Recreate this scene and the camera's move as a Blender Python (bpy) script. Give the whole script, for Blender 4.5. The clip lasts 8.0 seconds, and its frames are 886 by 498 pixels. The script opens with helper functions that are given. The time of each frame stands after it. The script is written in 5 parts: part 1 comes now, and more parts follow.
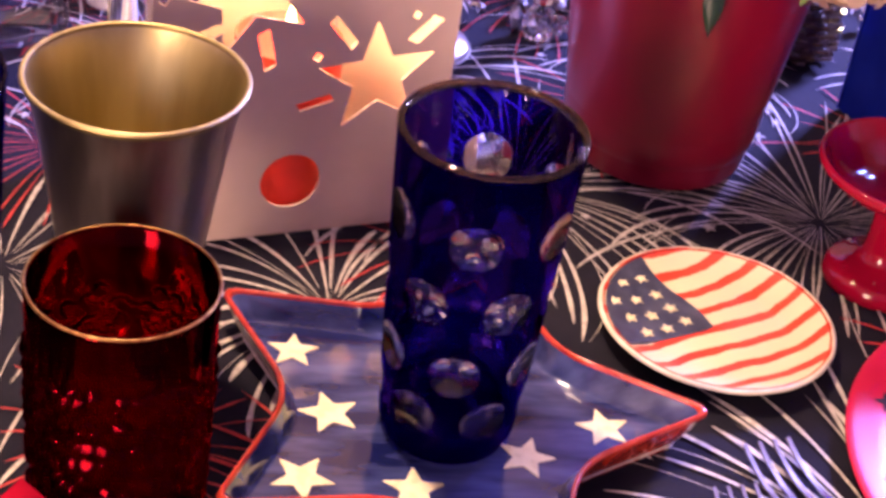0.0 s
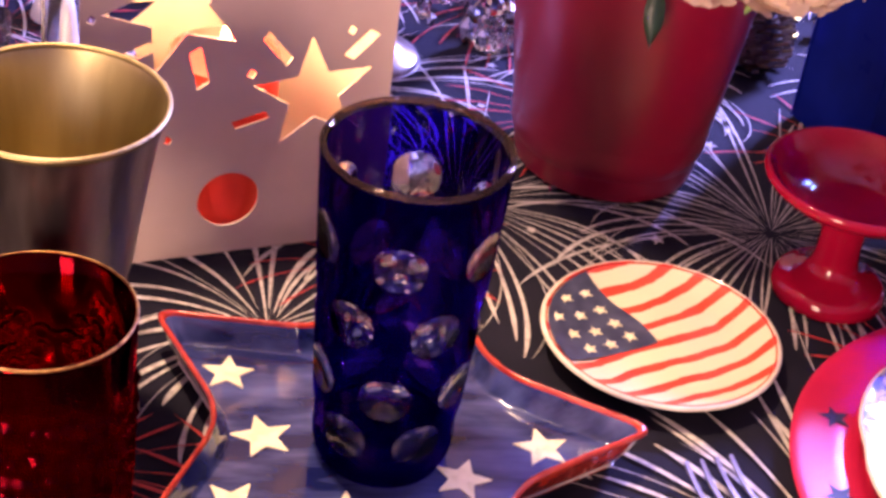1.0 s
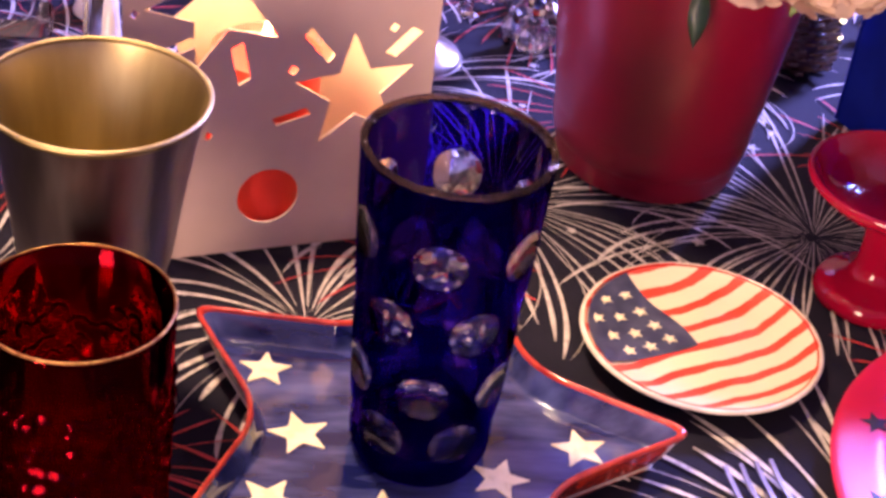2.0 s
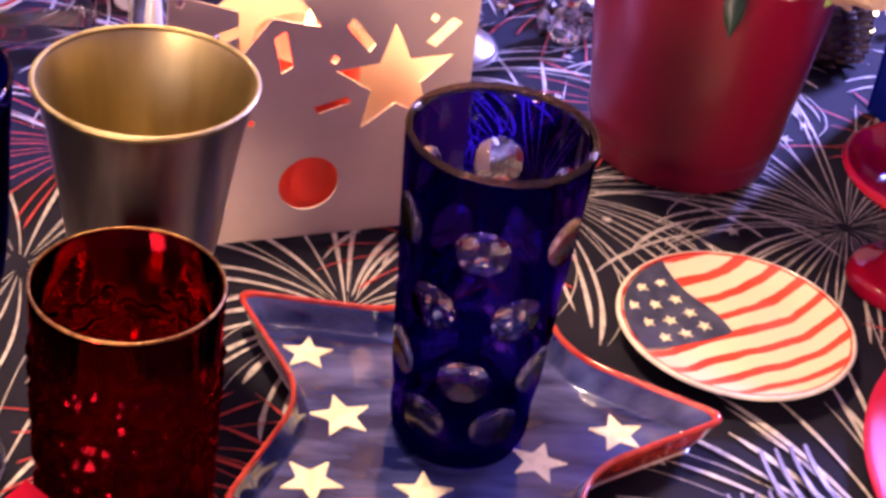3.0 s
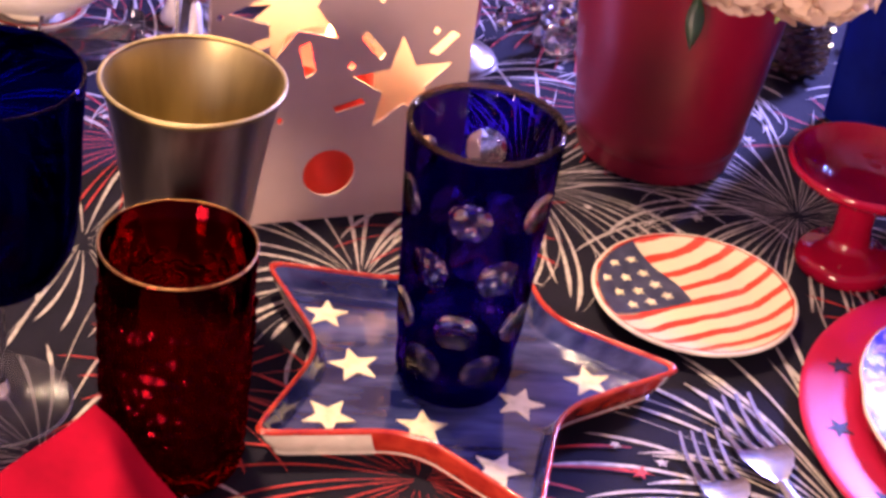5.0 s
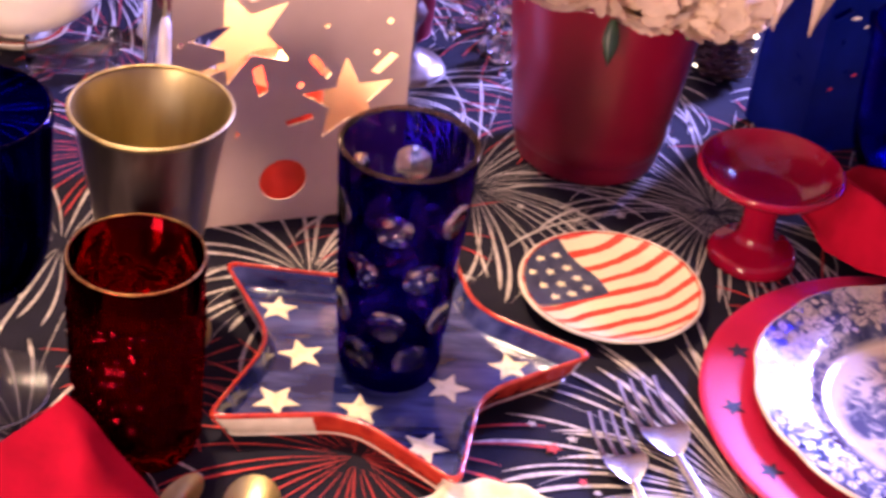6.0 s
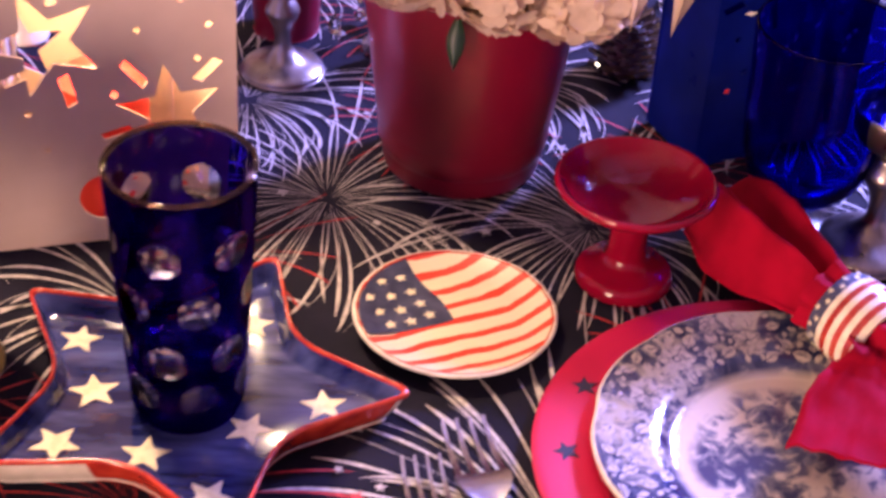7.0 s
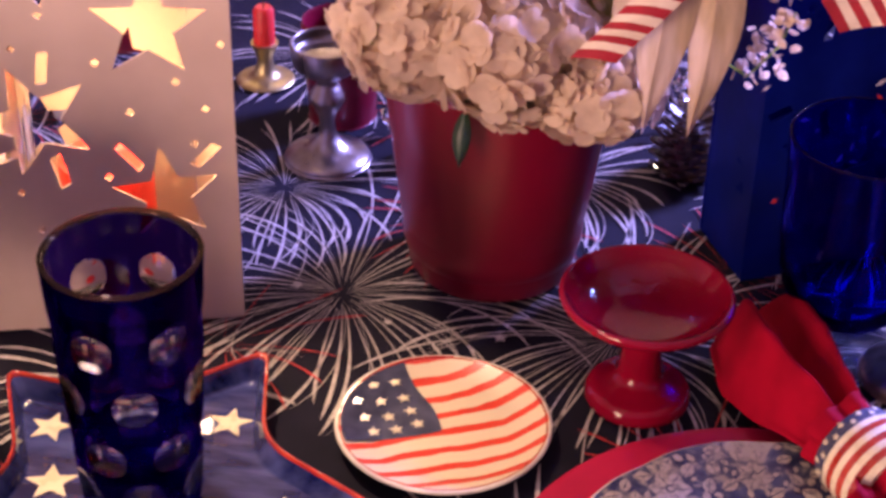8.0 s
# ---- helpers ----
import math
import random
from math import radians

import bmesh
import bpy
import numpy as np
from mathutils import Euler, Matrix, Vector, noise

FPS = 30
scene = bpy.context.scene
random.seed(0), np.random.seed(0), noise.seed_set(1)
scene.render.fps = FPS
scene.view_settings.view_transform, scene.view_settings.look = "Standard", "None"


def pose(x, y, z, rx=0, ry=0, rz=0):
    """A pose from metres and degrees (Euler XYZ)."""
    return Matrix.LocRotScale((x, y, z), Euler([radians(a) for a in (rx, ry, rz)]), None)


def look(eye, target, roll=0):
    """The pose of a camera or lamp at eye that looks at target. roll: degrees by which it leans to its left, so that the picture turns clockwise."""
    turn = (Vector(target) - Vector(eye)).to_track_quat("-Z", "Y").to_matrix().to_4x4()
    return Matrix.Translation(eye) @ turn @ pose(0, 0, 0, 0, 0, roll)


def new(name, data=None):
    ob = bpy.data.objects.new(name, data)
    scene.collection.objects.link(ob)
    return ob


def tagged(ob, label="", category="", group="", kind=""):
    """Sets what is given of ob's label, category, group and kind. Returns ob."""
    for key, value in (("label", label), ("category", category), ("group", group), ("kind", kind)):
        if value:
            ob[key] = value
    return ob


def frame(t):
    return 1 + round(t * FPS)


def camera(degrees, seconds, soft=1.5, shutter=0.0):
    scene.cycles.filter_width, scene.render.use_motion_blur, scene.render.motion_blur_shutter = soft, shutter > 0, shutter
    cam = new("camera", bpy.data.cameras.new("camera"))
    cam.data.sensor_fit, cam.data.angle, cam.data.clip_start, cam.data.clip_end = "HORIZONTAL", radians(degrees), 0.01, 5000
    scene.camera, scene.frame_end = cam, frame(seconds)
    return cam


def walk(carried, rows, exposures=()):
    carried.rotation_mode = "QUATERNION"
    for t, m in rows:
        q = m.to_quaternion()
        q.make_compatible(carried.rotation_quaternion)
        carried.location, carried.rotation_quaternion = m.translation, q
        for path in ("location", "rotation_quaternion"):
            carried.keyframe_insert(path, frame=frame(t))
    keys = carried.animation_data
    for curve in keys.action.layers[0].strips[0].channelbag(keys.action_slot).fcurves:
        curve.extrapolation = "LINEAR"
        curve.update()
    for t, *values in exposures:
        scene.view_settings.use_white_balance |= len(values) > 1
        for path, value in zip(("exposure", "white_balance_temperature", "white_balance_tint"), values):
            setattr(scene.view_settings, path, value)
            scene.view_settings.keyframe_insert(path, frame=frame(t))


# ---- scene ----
cam = camera(28.385, 8.0, soft=3.3, shutter=0.5)
PATH = [
    (0.0, look((-0.0178, -0.6142, 0.5232), (-0.0119, 1.0198, -0.5905), 9.0)),
    (0.5, look((-0.002, -0.6024, 0.5262), (0.0119, 1.0129, -0.6152), 8.6)),
    (1.0, look((0.0099, -0.5974, 0.5272), (0.0178, 1.0376, -0.5865), 8.3)),
    (2.5, look((0.0089, -0.5955, 0.5213), (-0.0455, 1.0376, -0.5955), 8.1)),
    (3.0, look((0.002, -0.6093, 0.5262), (-0.0564, 1.0178, -0.5964), 8.0)),
    (3.5, look((0.0158, -0.6677, 0.5608), (-0.0227, 0.9674, -0.5509), 7.6)),
    (4.0, look((0.0168, -0.6775, 0.5638), (-0.0188, 0.9585, -0.549), 8.0)),
    (4.5, look((0.0218, -0.6924, 0.5737), (-0.0653, 0.9496, -0.5262), 7.6)),
    (4.7, look((0.0218, -0.7151, 0.5786), (-0.0673, 0.9278, -0.5193), 7.6)),
    (5.8, look((0.0653, -0.8051, 0.6588), (-0.0485, 0.8111, -0.4768), 7.1)),
    (6.0, look((0.0772, -0.821, 0.6785), (-0.0297, 0.7933, -0.4599), 6.7)),
    (6.5, look((0.1484, -0.7923, 0.6825), (0.0168, 0.819, -0.457), 5.2)),
    (7.0, look((0.2344, -0.7003, 0.6548), (0.0069, 0.8833, -0.5104), 4.0)),
    (7.3, look((0.277, -0.6459, 0.6528), (-0.0336, 0.9149, -0.5232), 3.2)),
    (7.5, look((0.3007, -0.6192, 0.6607), (-0.088, 0.9318, -0.5035), 3.1)),
    (8.0, look((0.3581, -0.6142, 0.637), (-0.1454, 0.9525, -0.4599), 1.5)),
]
walk(cam, PATH, exposures=[(0.0, 0.34), (3.5, 0.34), (4.5, 0.24), (6.5, 0.26), (7.0, 0.08), (7.5, -0.22), (8.0, -0.27)])

# ---- world and lamps ----
world = bpy.data.worlds.new("dusk")
scene.world = world
world.use_nodes = True
world.node_tree.nodes["Background"].inputs["Color"].default_value = (0.10, 0.14, 0.30, 1)
world.node_tree.nodes["Background"].inputs["Strength"].default_value = 0.3


def area(name, m, size, size_y, watts, colour):
    data = bpy.data.lights.new(name, "AREA")
    data.shape, data.size, data.size_y, data.energy, data.color = "RECTANGLE", size, size_y, watts, colour
    ob = new(name, data)
    ob.matrix_world = m
    return ob


WINDOW_X, WINDOW_Z, WALL_Y = 1.20, 1.12, 1.75
area("window_light", look((WINDOW_X, WALL_Y - 0.02, WINDOW_Z), (0.15, 0.2, 0.0)), 0.42, 0.50, 320.0, (0.30, 0.29, 1.0))
# Warm fill from behind the camera, added to brighten the sides facing it.
FILL_X = -0.95
area("doorway_light", pose(FILL_X, -2.38, 0.30, 90, 0, 0), 0.7, 1.7, 155.0, (1.0, 0.64, 0.52))


def bulb_light(name, place, watts, colour, radius):
    data = bpy.data.lights.new(name, "POINT")
    data.energy, data.color, data.shadow_soft_size = watts, colour, radius
    ob = new(name, data)
    ob.location = place
    return ob


WARM = (1.0, 0.66, 0.46)
BULBS = [(-0.58, 1.20, 1.02), (-0.40, 1.32, 1.04)]
for spot in BULBS:
    bulb_light("bulb_light", spot, 9.0, WARM, 0.022)
PENDANT = (-0.24, 0.15, 1.00)
shade_lamp = bpy.data.lights.new("pendant_light", "SPOT")
shade_lamp.energy, shade_lamp.color, shade_lamp.shadow_soft_size = 84.0, WARM, 0.05
shade_lamp.spot_size, shade_lamp.spot_blend = radians(43), 1.0
new("pendant_light", shade_lamp).matrix_world = look(PENDANT, (-0.045, -0.035, 0.0))

# ---- materials ----


def material(name):
    m = bpy.data.materials.new(name)
    m.use_nodes = True
    return m, m.node_tree.nodes, m.node_tree.links, m.node_tree.nodes["Principled BSDF"]


def rgb(c):
    return (*c, 1.0)


def surface(name, dark, light, rough=0.5, metal=0.0, scale=60.0, detail=4.0, bump=0.05, bump_scale=400.0, coat=0.0, ior=1.5,
            sheen=0.0, lo=0.35, hi=0.65, stretch=(1, 1, 1), spread=0.08):
    """Two colours mixed by coarse noise, fine relief, uneven gloss."""
    m, nodes, links, b = material(name)
    co = nodes.new("ShaderNodeTexCoord")
    mp = nodes.new("ShaderNodeMapping")
    mp.inputs["Scale"].default_value = stretch
    links.new(co.outputs["Object"], mp.inputs["Vector"])
    n = nodes.new("ShaderNodeTexNoise")
    n.inputs["Scale"].default_value, n.inputs["Detail"].default_value = scale, detail
    links.new(mp.outputs[0], n.inputs["Vector"])
    r = nodes.new("ShaderNodeValToRGB")
    r.color_ramp.elements[0].position, r.color_ramp.elements[0].color = lo, rgb(dark)
    r.color_ramp.elements[1].position, r.color_ramp.elements[1].color = hi, rgb(light)
    links.new(n.outputs["Fac"], r.inputs["Fac"])
    links.new(r.outputs["Color"], b.inputs["Base Color"])
    f = nodes.new("ShaderNodeTexNoise")
    f.inputs["Scale"].default_value, f.inputs["Detail"].default_value = bump_scale, 3.0
    links.new(mp.outputs[0], f.inputs["Vector"])
    bp = nodes.new("ShaderNodeBump")
    bp.inputs["Strength"].default_value, bp.inputs["Distance"].default_value = bump, 0.001
    links.new(f.outputs["Fac"], bp.inputs["Height"])
    links.new(bp.outputs[0], b.inputs["Normal"])
    rr = nodes.new("ShaderNodeMapRange")
    rr.inputs["To Min"].default_value, rr.inputs["To Max"].default_value = max(0.02, rough - spread), rough + spread
    links.new(n.outputs["Fac"], rr.inputs["Value"])
    links.new(rr.outputs[0], b.inputs["Roughness"])
    b.inputs["Metallic"].default_value, b.inputs["IOR"].default_value = metal, ior
    b.inputs["Coat Weight"].default_value, b.inputs["Coat Roughness"].default_value = coat, 0.06
    b.inputs["Sheen Weight"].default_value = sheen
    return m


def glass(name, colour, rough=0.0, bump=0.0, bump_scale=120.0, ior=1.48):
    m = bpy.data.materials.new(name)
    m.use_nodes = True
    nodes, links = m.node_tree.nodes, m.node_tree.links
    nodes.remove(nodes["Principled BSDF"])
    g = nodes.new("ShaderNodeBsdfGlass")
    g.inputs["Color"].default_value, g.inputs["Roughness"].default_value, g.inputs["IOR"].default_value = rgb(colour), rough, ior
    links.new(g.outputs[0], nodes["Material Output"].inputs["Surface"])
    co = nodes.new("ShaderNodeTexCoord")
    n = nodes.new("ShaderNodeTexNoise")
    n.inputs["Scale"].default_value, n.inputs["Detail"].default_value = bump_scale, 2.0
    links.new(co.outputs["Object"], n.inputs["Vector"])
    bp = nodes.new("ShaderNodeBump")
    bp.inputs["Strength"].default_value, bp.inputs["Distance"].default_value = bump, 0.002
    links.new(n.outputs["Fac"], bp.inputs["Height"])
    links.new(bp.outputs[0], g.inputs["Normal"])
    return m


def glow(name, colour, strength):
    m, nodes, links, b = material(name)
    b.inputs["Base Color"].default_value = rgb(colour)
    b.inputs["Emission Color"].default_value, b.inputs["Emission Strength"].default_value = rgb(colour), strength
    return m


CLOTH = surface("navy cotton", (0.0055, 0.005, 0.0105), (0.011, 0.0095, 0.018), 0.8, scale=30, bump=0.35, bump_scale=1500, ior=1.22)
PRINT_WHITE = surface("cream print", (0.30, 0.27, 0.24), (0.53, 0.48, 0.42), 0.7, scale=260, bump=0.3, bump_scale=1500)
PRINT_RED = surface("red print", (0.34, 0.015, 0.015), (0.50, 0.03, 0.025), 0.7, scale=260, bump=0.3, bump_scale=1500)
GLAZE_BLUE = surface("brushed blue glaze", (0.005, 0.007, 0.050), (0.066, 0.080, 0.220), 0.12, scale=42, detail=10, bump=0.16, bump_scale=60, coat=0.7, stretch=(0.45, 1.9, 1), lo=0.38, hi=0.72)
GLAZE_RED = surface("brick red glaze", (0.27, 0.018, 0.012), (0.46, 0.045, 0.022), 0.2, scale=90, bump=0.08, bump_scale=160, coat=0.5)
GLAZE_CREAM = surface("cream glaze", (0.66, 0.58, 0.36), (0.76, 0.68, 0.46), 0.28, scale=120, bump=0.05, bump_scale=300, coat=0.3)
GLAZE_WHITE = surface("old white glaze", (0.52, 0.46, 0.36), (0.66, 0.60, 0.48), 0.25, scale=60, bump=0.05, bump_scale=200, coat=0.4)
BORDER_CREAM = surface("printed cream flowers", (0.20, 0.18, 0.17), (0.42, 0.36, 0.29), 0.24, scale=300, detail=2, bump=0.1, bump_scale=300, ior=1.32, lo=0.34, hi=0.54)
PEWTER_DARK = surface("dull dark pewter", (0.19, 0.15, 0.135), (0.29, 0.24, 0.22), 0.32, 1.0, scale=30, detail=6, bump=0.10, bump_scale=220, stretch=(3, 3, 0.15))
PEWTER = surface("brushed pewter", (0.24, 0.205, 0.185), (0.34, 0.30, 0.275), 0.30, 1.0, scale=30, detail=6, bump=0.10, bump_scale=220, stretch=(3, 3, 0.15))
BRASS_DULL = surface("dull brass rim", (0.26, 0.195, 0.085), (0.36, 0.285, 0.13), 0.50, 1.0, scale=60, bump=0.06, bump_scale=300)
BRASS = surface("satin brass lining", (0.40, 0.32, 0.135), (0.50, 0.41, 0.19), 0.40, 1.0, scale=26, detail=6, bump=0.08, bump_scale=200, stretch=(3, 3, 0.15))
SILVER = surface("polished silver plate", (0.46, 0.43, 0.42), (0.58, 0.55, 0.53), 0.24, 1.0, scale=60, bump=0.03, bump_scale=300)
GOLD_RIM = surface("worn gold rim", (0.10, 0.035, 0.015), (0.30, 0.17, 0.06), 0.40, 1.0, scale=300, bump=0.1, bump_scale=600)
RED_GLOSS = surface("crimson enamel", (0.17, 0.0015, 0.014), (0.23, 0.0025, 0.020), 0.07, scale=22, bump=0.02, bump_scale=60, coat=0.0, ior=1.42)
RED_TIN = surface("red lacquered tin", (0.14, 0.0008, 0.013), (0.19, 0.0012, 0.018), 0.36, scale=14, bump=0.05, bump_scale=40, coat=0.25, stretch=(1, 1, 0.4))
RED_PLASTIC = surface("red charger lacquer", (0.38, 0.004, 0.036), (0.47, 0.006, 0.047), 0.42, scale=20, bump=0.05, bump_scale=700, coat=0.06)
RED_LINEN = surface("red cotton napkin", (0.24, 0.0018, 0.014), (0.33, 0.0028, 0.020), 0.85, scale=40, bump=0.4, bump_scale=1800, ior=1.15)
COBALT = glass("cobalt glass", (0.036, 0.010, 0.33))
COBALT_DEEP = glass("deep cobalt glass", (0.12, 0.11, 0.80), bump=0.08, bump_scale=40)
COBALT_DARK = glass("dark cobalt glass", (0.028, 0.024, 0.42), bump=0.08, bump_scale=40)
SMOKE = glass("smoky lip glass", (0.55, 0.45, 0.40))
CLEAR = glass("clear glass", (0.98, 0.98, 0.99))
CLEAR_WORN = glass("worn clear glass", (0.92, 0.92, 0.95), rough=0.16, ior=1.30)
RUBY = glass("ruby glass", (0.53, 0.010, 0.038), rough=0.03, bump=0.06, bump_scale=150)
CARD = surface("taupe card", (0.49, 0.375, 0.305), (0.55, 0.425, 0.35), 0.6, scale=25, bump=0.08, bump_scale=900)
CARD_BLUE = surface("blue card", (0.002, 0.007, 0.13), (0.004, 0.012, 0.20), 0.30, scale=25, bump=0.08, bump_scale=200, ior=1.25)
NAVY_FLAT = surface("faded navy glaze", (0.024, 0.028, 0.056), (0.056, 0.062, 0.105), 0.40, scale=110, bump=0.05, bump_scale=300, coat=0.05)
DARK_INK = surface("blue black ink", (0.006, 0.006, 0.02), (0.012, 0.012, 0.034), 0.6, scale=200, bump=0.05)
PETAL = surface("white hydrangea petal", (0.64, 0.50, 0.37), (0.78, 0.63, 0.48), 0.6, scale=90, bump=0.25, bump_scale=500, sheen=0.2)
PETAL_GREEN = surface("greenish petal", (0.54, 0.53, 0.22), (0.70, 0.67, 0.33), 0.6, scale=90, bump=0.25, bump_scale=500)
LILY = surface("cream lily petal", (0.54, 0.42, 0.27), (0.68, 0.54, 0.37), 0.5, scale=40, bump=0.2, bump_scale=200, stretch=(4, 4, 0.5))


def thin(m, amount):
    """Lets part of the light through, as thin petals do."""
    nodes, links = m.node_tree.nodes, m.node_tree.links
    b, out = nodes["Principled BSDF"], nodes["Material Output"]
    tr, mix = nodes.new("ShaderNodeBsdfTranslucent"), nodes.new("ShaderNodeMixShader")
    links.new(b.inputs["Base Color"].links[0].from_socket, tr.inputs["Color"])
    mix.inputs[0].default_value = amount
    links.new(b.outputs[0], mix.inputs[1])
    links.new(tr.outputs[0], mix.inputs[2])
    links.new(mix.outputs[0], out.inputs["Surface"])


for petal_material in (PETAL, PETAL_GREEN, LILY):
    thin(petal_material, 0.55)
thin(CARD_BLUE, 0.45)
FLAG_RED = surface("red flag cotton", (0.23, 0.004, 0.014), (0.31, 0.007, 0.020), 0.8, scale=80, bump=0.3, bump_scale=1500)
FLAG_WHITE = surface("white flag cotton", (0.54, 0.44, 0.34), (0.64, 0.53, 0.42), 0.8, scale=80, bump=0.3, bump_scale=1500)
LEAF = surface("dark green leaf", (0.008, 0.026, 0.010), (0.016, 0.050, 0.016), 0.4, scale=80, bump=0.3, bump_scale=300)
STEM = surface("green stem", (0.10, 0.18, 0.05), (0.18, 0.28, 0.08), 0.5, scale=80)
WAX_RED = surface("red candle wax", (0.62, 0.02, 0.015), (0.72, 0.035, 0.025), 0.4, scale=50, bump=0.05)
CONE_BROWN = surface("dark ornament", (0.030, 0.016, 0.012), (0.08, 0.045, 0.03), 0.35, scale=200, bump=0.3)
PORCELAIN = surface("ivory porcelain", (0.66, 0.60, 0.48), (0.76, 0.70, 0.58), 0.3, scale=30, bump=0.05, coat=0.3)
PLASTER = surface("painted plaster", (0.36, 0.30, 0.27), (0.42, 0.35, 0.32), 0.8, scale=6, bump=0.2, bump_scale=200)
FLOOR_WOOD = surface("brown floorboards", (0.10, 0.055, 0.03), (0.18, 0.10, 0.055), 0.45, scale=8, bump=0.1, bump_scale=80, stretch=(0.3, 4, 1))
TABLE_WOOD = surface("dark table wood", (0.07, 0.035, 0.02), (0.13, 0.065, 0.035), 0.35, scale=10, bump=0.1, stretch=(0.4, 5, 1))
FAIRY = glow("fairy light", (1.0, 0.85, 0.65), 4.5)
FLAME = glow("candle flame", (1.0, 0.55, 0.2), 25.0)

# ---- mesh helpers ----


def part(name, bm, mat, parent=None, label="", smooth=True, angle=0.7):
    """Links a bmesh as one mesh object under a thing or a part."""
    me = bpy.data.meshes.new(name)
    if all(e.is_manifold for e in bm.edges):
        bmesh.ops.recalc_face_normals(bm, faces=bm.faces)
    bm.normal_update()
    bm.to_mesh(me)
    bm.free()
    for m in (mat if isinstance(mat, (list, tuple)) else [mat]):
        me.materials.append(m)
    if smooth:
        me.shade_smooth()
        me.set_sharp_from_angle(angle=angle)
    ob = new(name, me)
    if parent is not None:
        ob.parent = parent
    return tagged(ob, label) if label else ob


def thing(name, place, turn=0.0, label="", category="", group="", kind=""):
    ob = new(name)
    ob.matrix_world = pose(*place, 0, 0, turn)
    ob.empty_display_size = 0.02
    return tagged(ob, label, category, group, kind)


def lathe(profile, seg=64, bm=None, closed=False, at=(0, 0, 0)):
    """Turns (r, z) points round the z axis; radius 0 makes a pole."""
    bm = bm or bmesh.new()
    rings = []
    for r, z in profile:
        if r < 1e-6:
            rings.append([bm.verts.new((at[0], at[1], at[2] + z))])
        else:
            rings.append([bm.verts.new((at[0] + r * math.cos(a), at[1] + r * math.sin(a), at[2] + z))
                          for a in (2 * math.pi * k / seg for k in range(seg))])
    pairs = list(zip(rings, rings[1:])) + ([(rings[-1], rings[0])] if closed else [])
    for lo, hi in pairs:
        for k in range(seg):
            q = (k + 1) % seg
            if len(lo) == 1 and len(hi) == 1:
                continue
            if len(lo) == 1:
                bm.faces.new((lo[0], hi[q], hi[k]))
            elif len(hi) == 1:
                bm.faces.new((lo[k], lo[q], hi[0]))
            else:
                bm.faces.new((lo[k], lo[q], hi[q], hi[k]))
    return bm


def smooth_profile(points, steps=6):
    """Catmull-Rom through (r, z) points."""
    p = [points[0], *points, points[-1]]
    out = []
    for i in range(1, len(p) - 2):
        for s in range(steps):
            t = s / steps
            out.append(tuple(0.5 * (2 * p[i][k] + (p[i + 1][k] - p[i - 1][k]) * t
                                    + (2 * p[i - 1][k] - 5 * p[i][k] + 4 * p[i + 1][k] - p[i + 2][k]) * t * t
                                    + (3 * p[i][k] - p[i - 1][k] - 3 * p[i + 1][k] + p[i + 2][k]) * t ** 3) for k in (0, 1)))
    out.append(points[-1])
    return [(max(r, 0.0), z) for r, z in out]


def ring_tube(radius, z, thick, seg=64, sides=10, squash=1.0):
    prof = [(radius + thick * math.cos(a), z + squash * thick * math.sin(a)) for a in (2 * math.pi * k / sides for k in range(sides))]
    return lathe(prof, seg, closed=True)


def box(bm, lo, hi, bevel=0.0):
    m = Matrix.LocRotScale([(a + b) / 2 for a, b in zip(lo, hi)], None, [b - a for a, b in zip(lo, hi)])
    made = bmesh.ops.create_cube(bm, size=1.0, matrix=m)
    if bevel:
        edges = {e for v in made["verts"] for e in v.link_edges}
        bmesh.ops.bevel(bm, geom=list(edges), offset=bevel, segments=2, affect="EDGES", profile=0.5)
    return bm


def star_points(r, inner=0.45, turn=0.0, at=(0.0, 0.0), soft=0.0, wobble=0.0, rng=None):
    pts = []
    for k in range(10):
        a = math.radians(turn) + k * math.pi / 5
        q = r if k % 2 == 0 else r * inner
        if rng and wobble:
            q *= 1 + rng.uniform(-wobble, wobble)
        pts.append((at[0] + q * math.cos(a), at[1] + q * math.sin(a)))
    return rounded(pts, soft, soft) if soft else pts


def rounded(pts, d_tip, d_valley, steps=4):
    """Rounds the corners of a closed outline; even corners by d_tip, odd ones by d_valley."""
    out = []
    n = len(pts)
    for k in range(n):
        p, a, b = (Vector(pts[i % n]) for i in (k, k - 1, k + 1))
        d = d_tip if k % 2 == 0 else d_valley
        s, e = p + (a - p).normalized() * d, p + (b - p).normalized() * d
        for i in range(steps + 1):
            t = i / steps
            out.append(tuple((1 - t) ** 2 * s + 2 * t * (1 - t) * p + t * t * e))
    return out


def plate_mesh(outline, thick, z=0.0, bm=None):
    """A flat piece of that outline, with thickness and a top at z + thick."""
    bm = bm or bmesh.new()
    top = [bm.verts.new((x, y, z + thick)) for x, y in outline]
    low = [bm.verts.new((x, y, z)) for x, y in outline]
    caps = [bm.faces.new(top), bm.faces.new(low[::-1])]
    n = len(outline)
    for k in range(n):
        q = (k + 1) % n
        bm.faces.new((low[k], low[q], top[q], top[k]))
    for f in caps:
        f.normal_update()
    bmesh.ops.triangulate(bm, faces=caps, ngon_method="EAR_CLIP")
    return bm


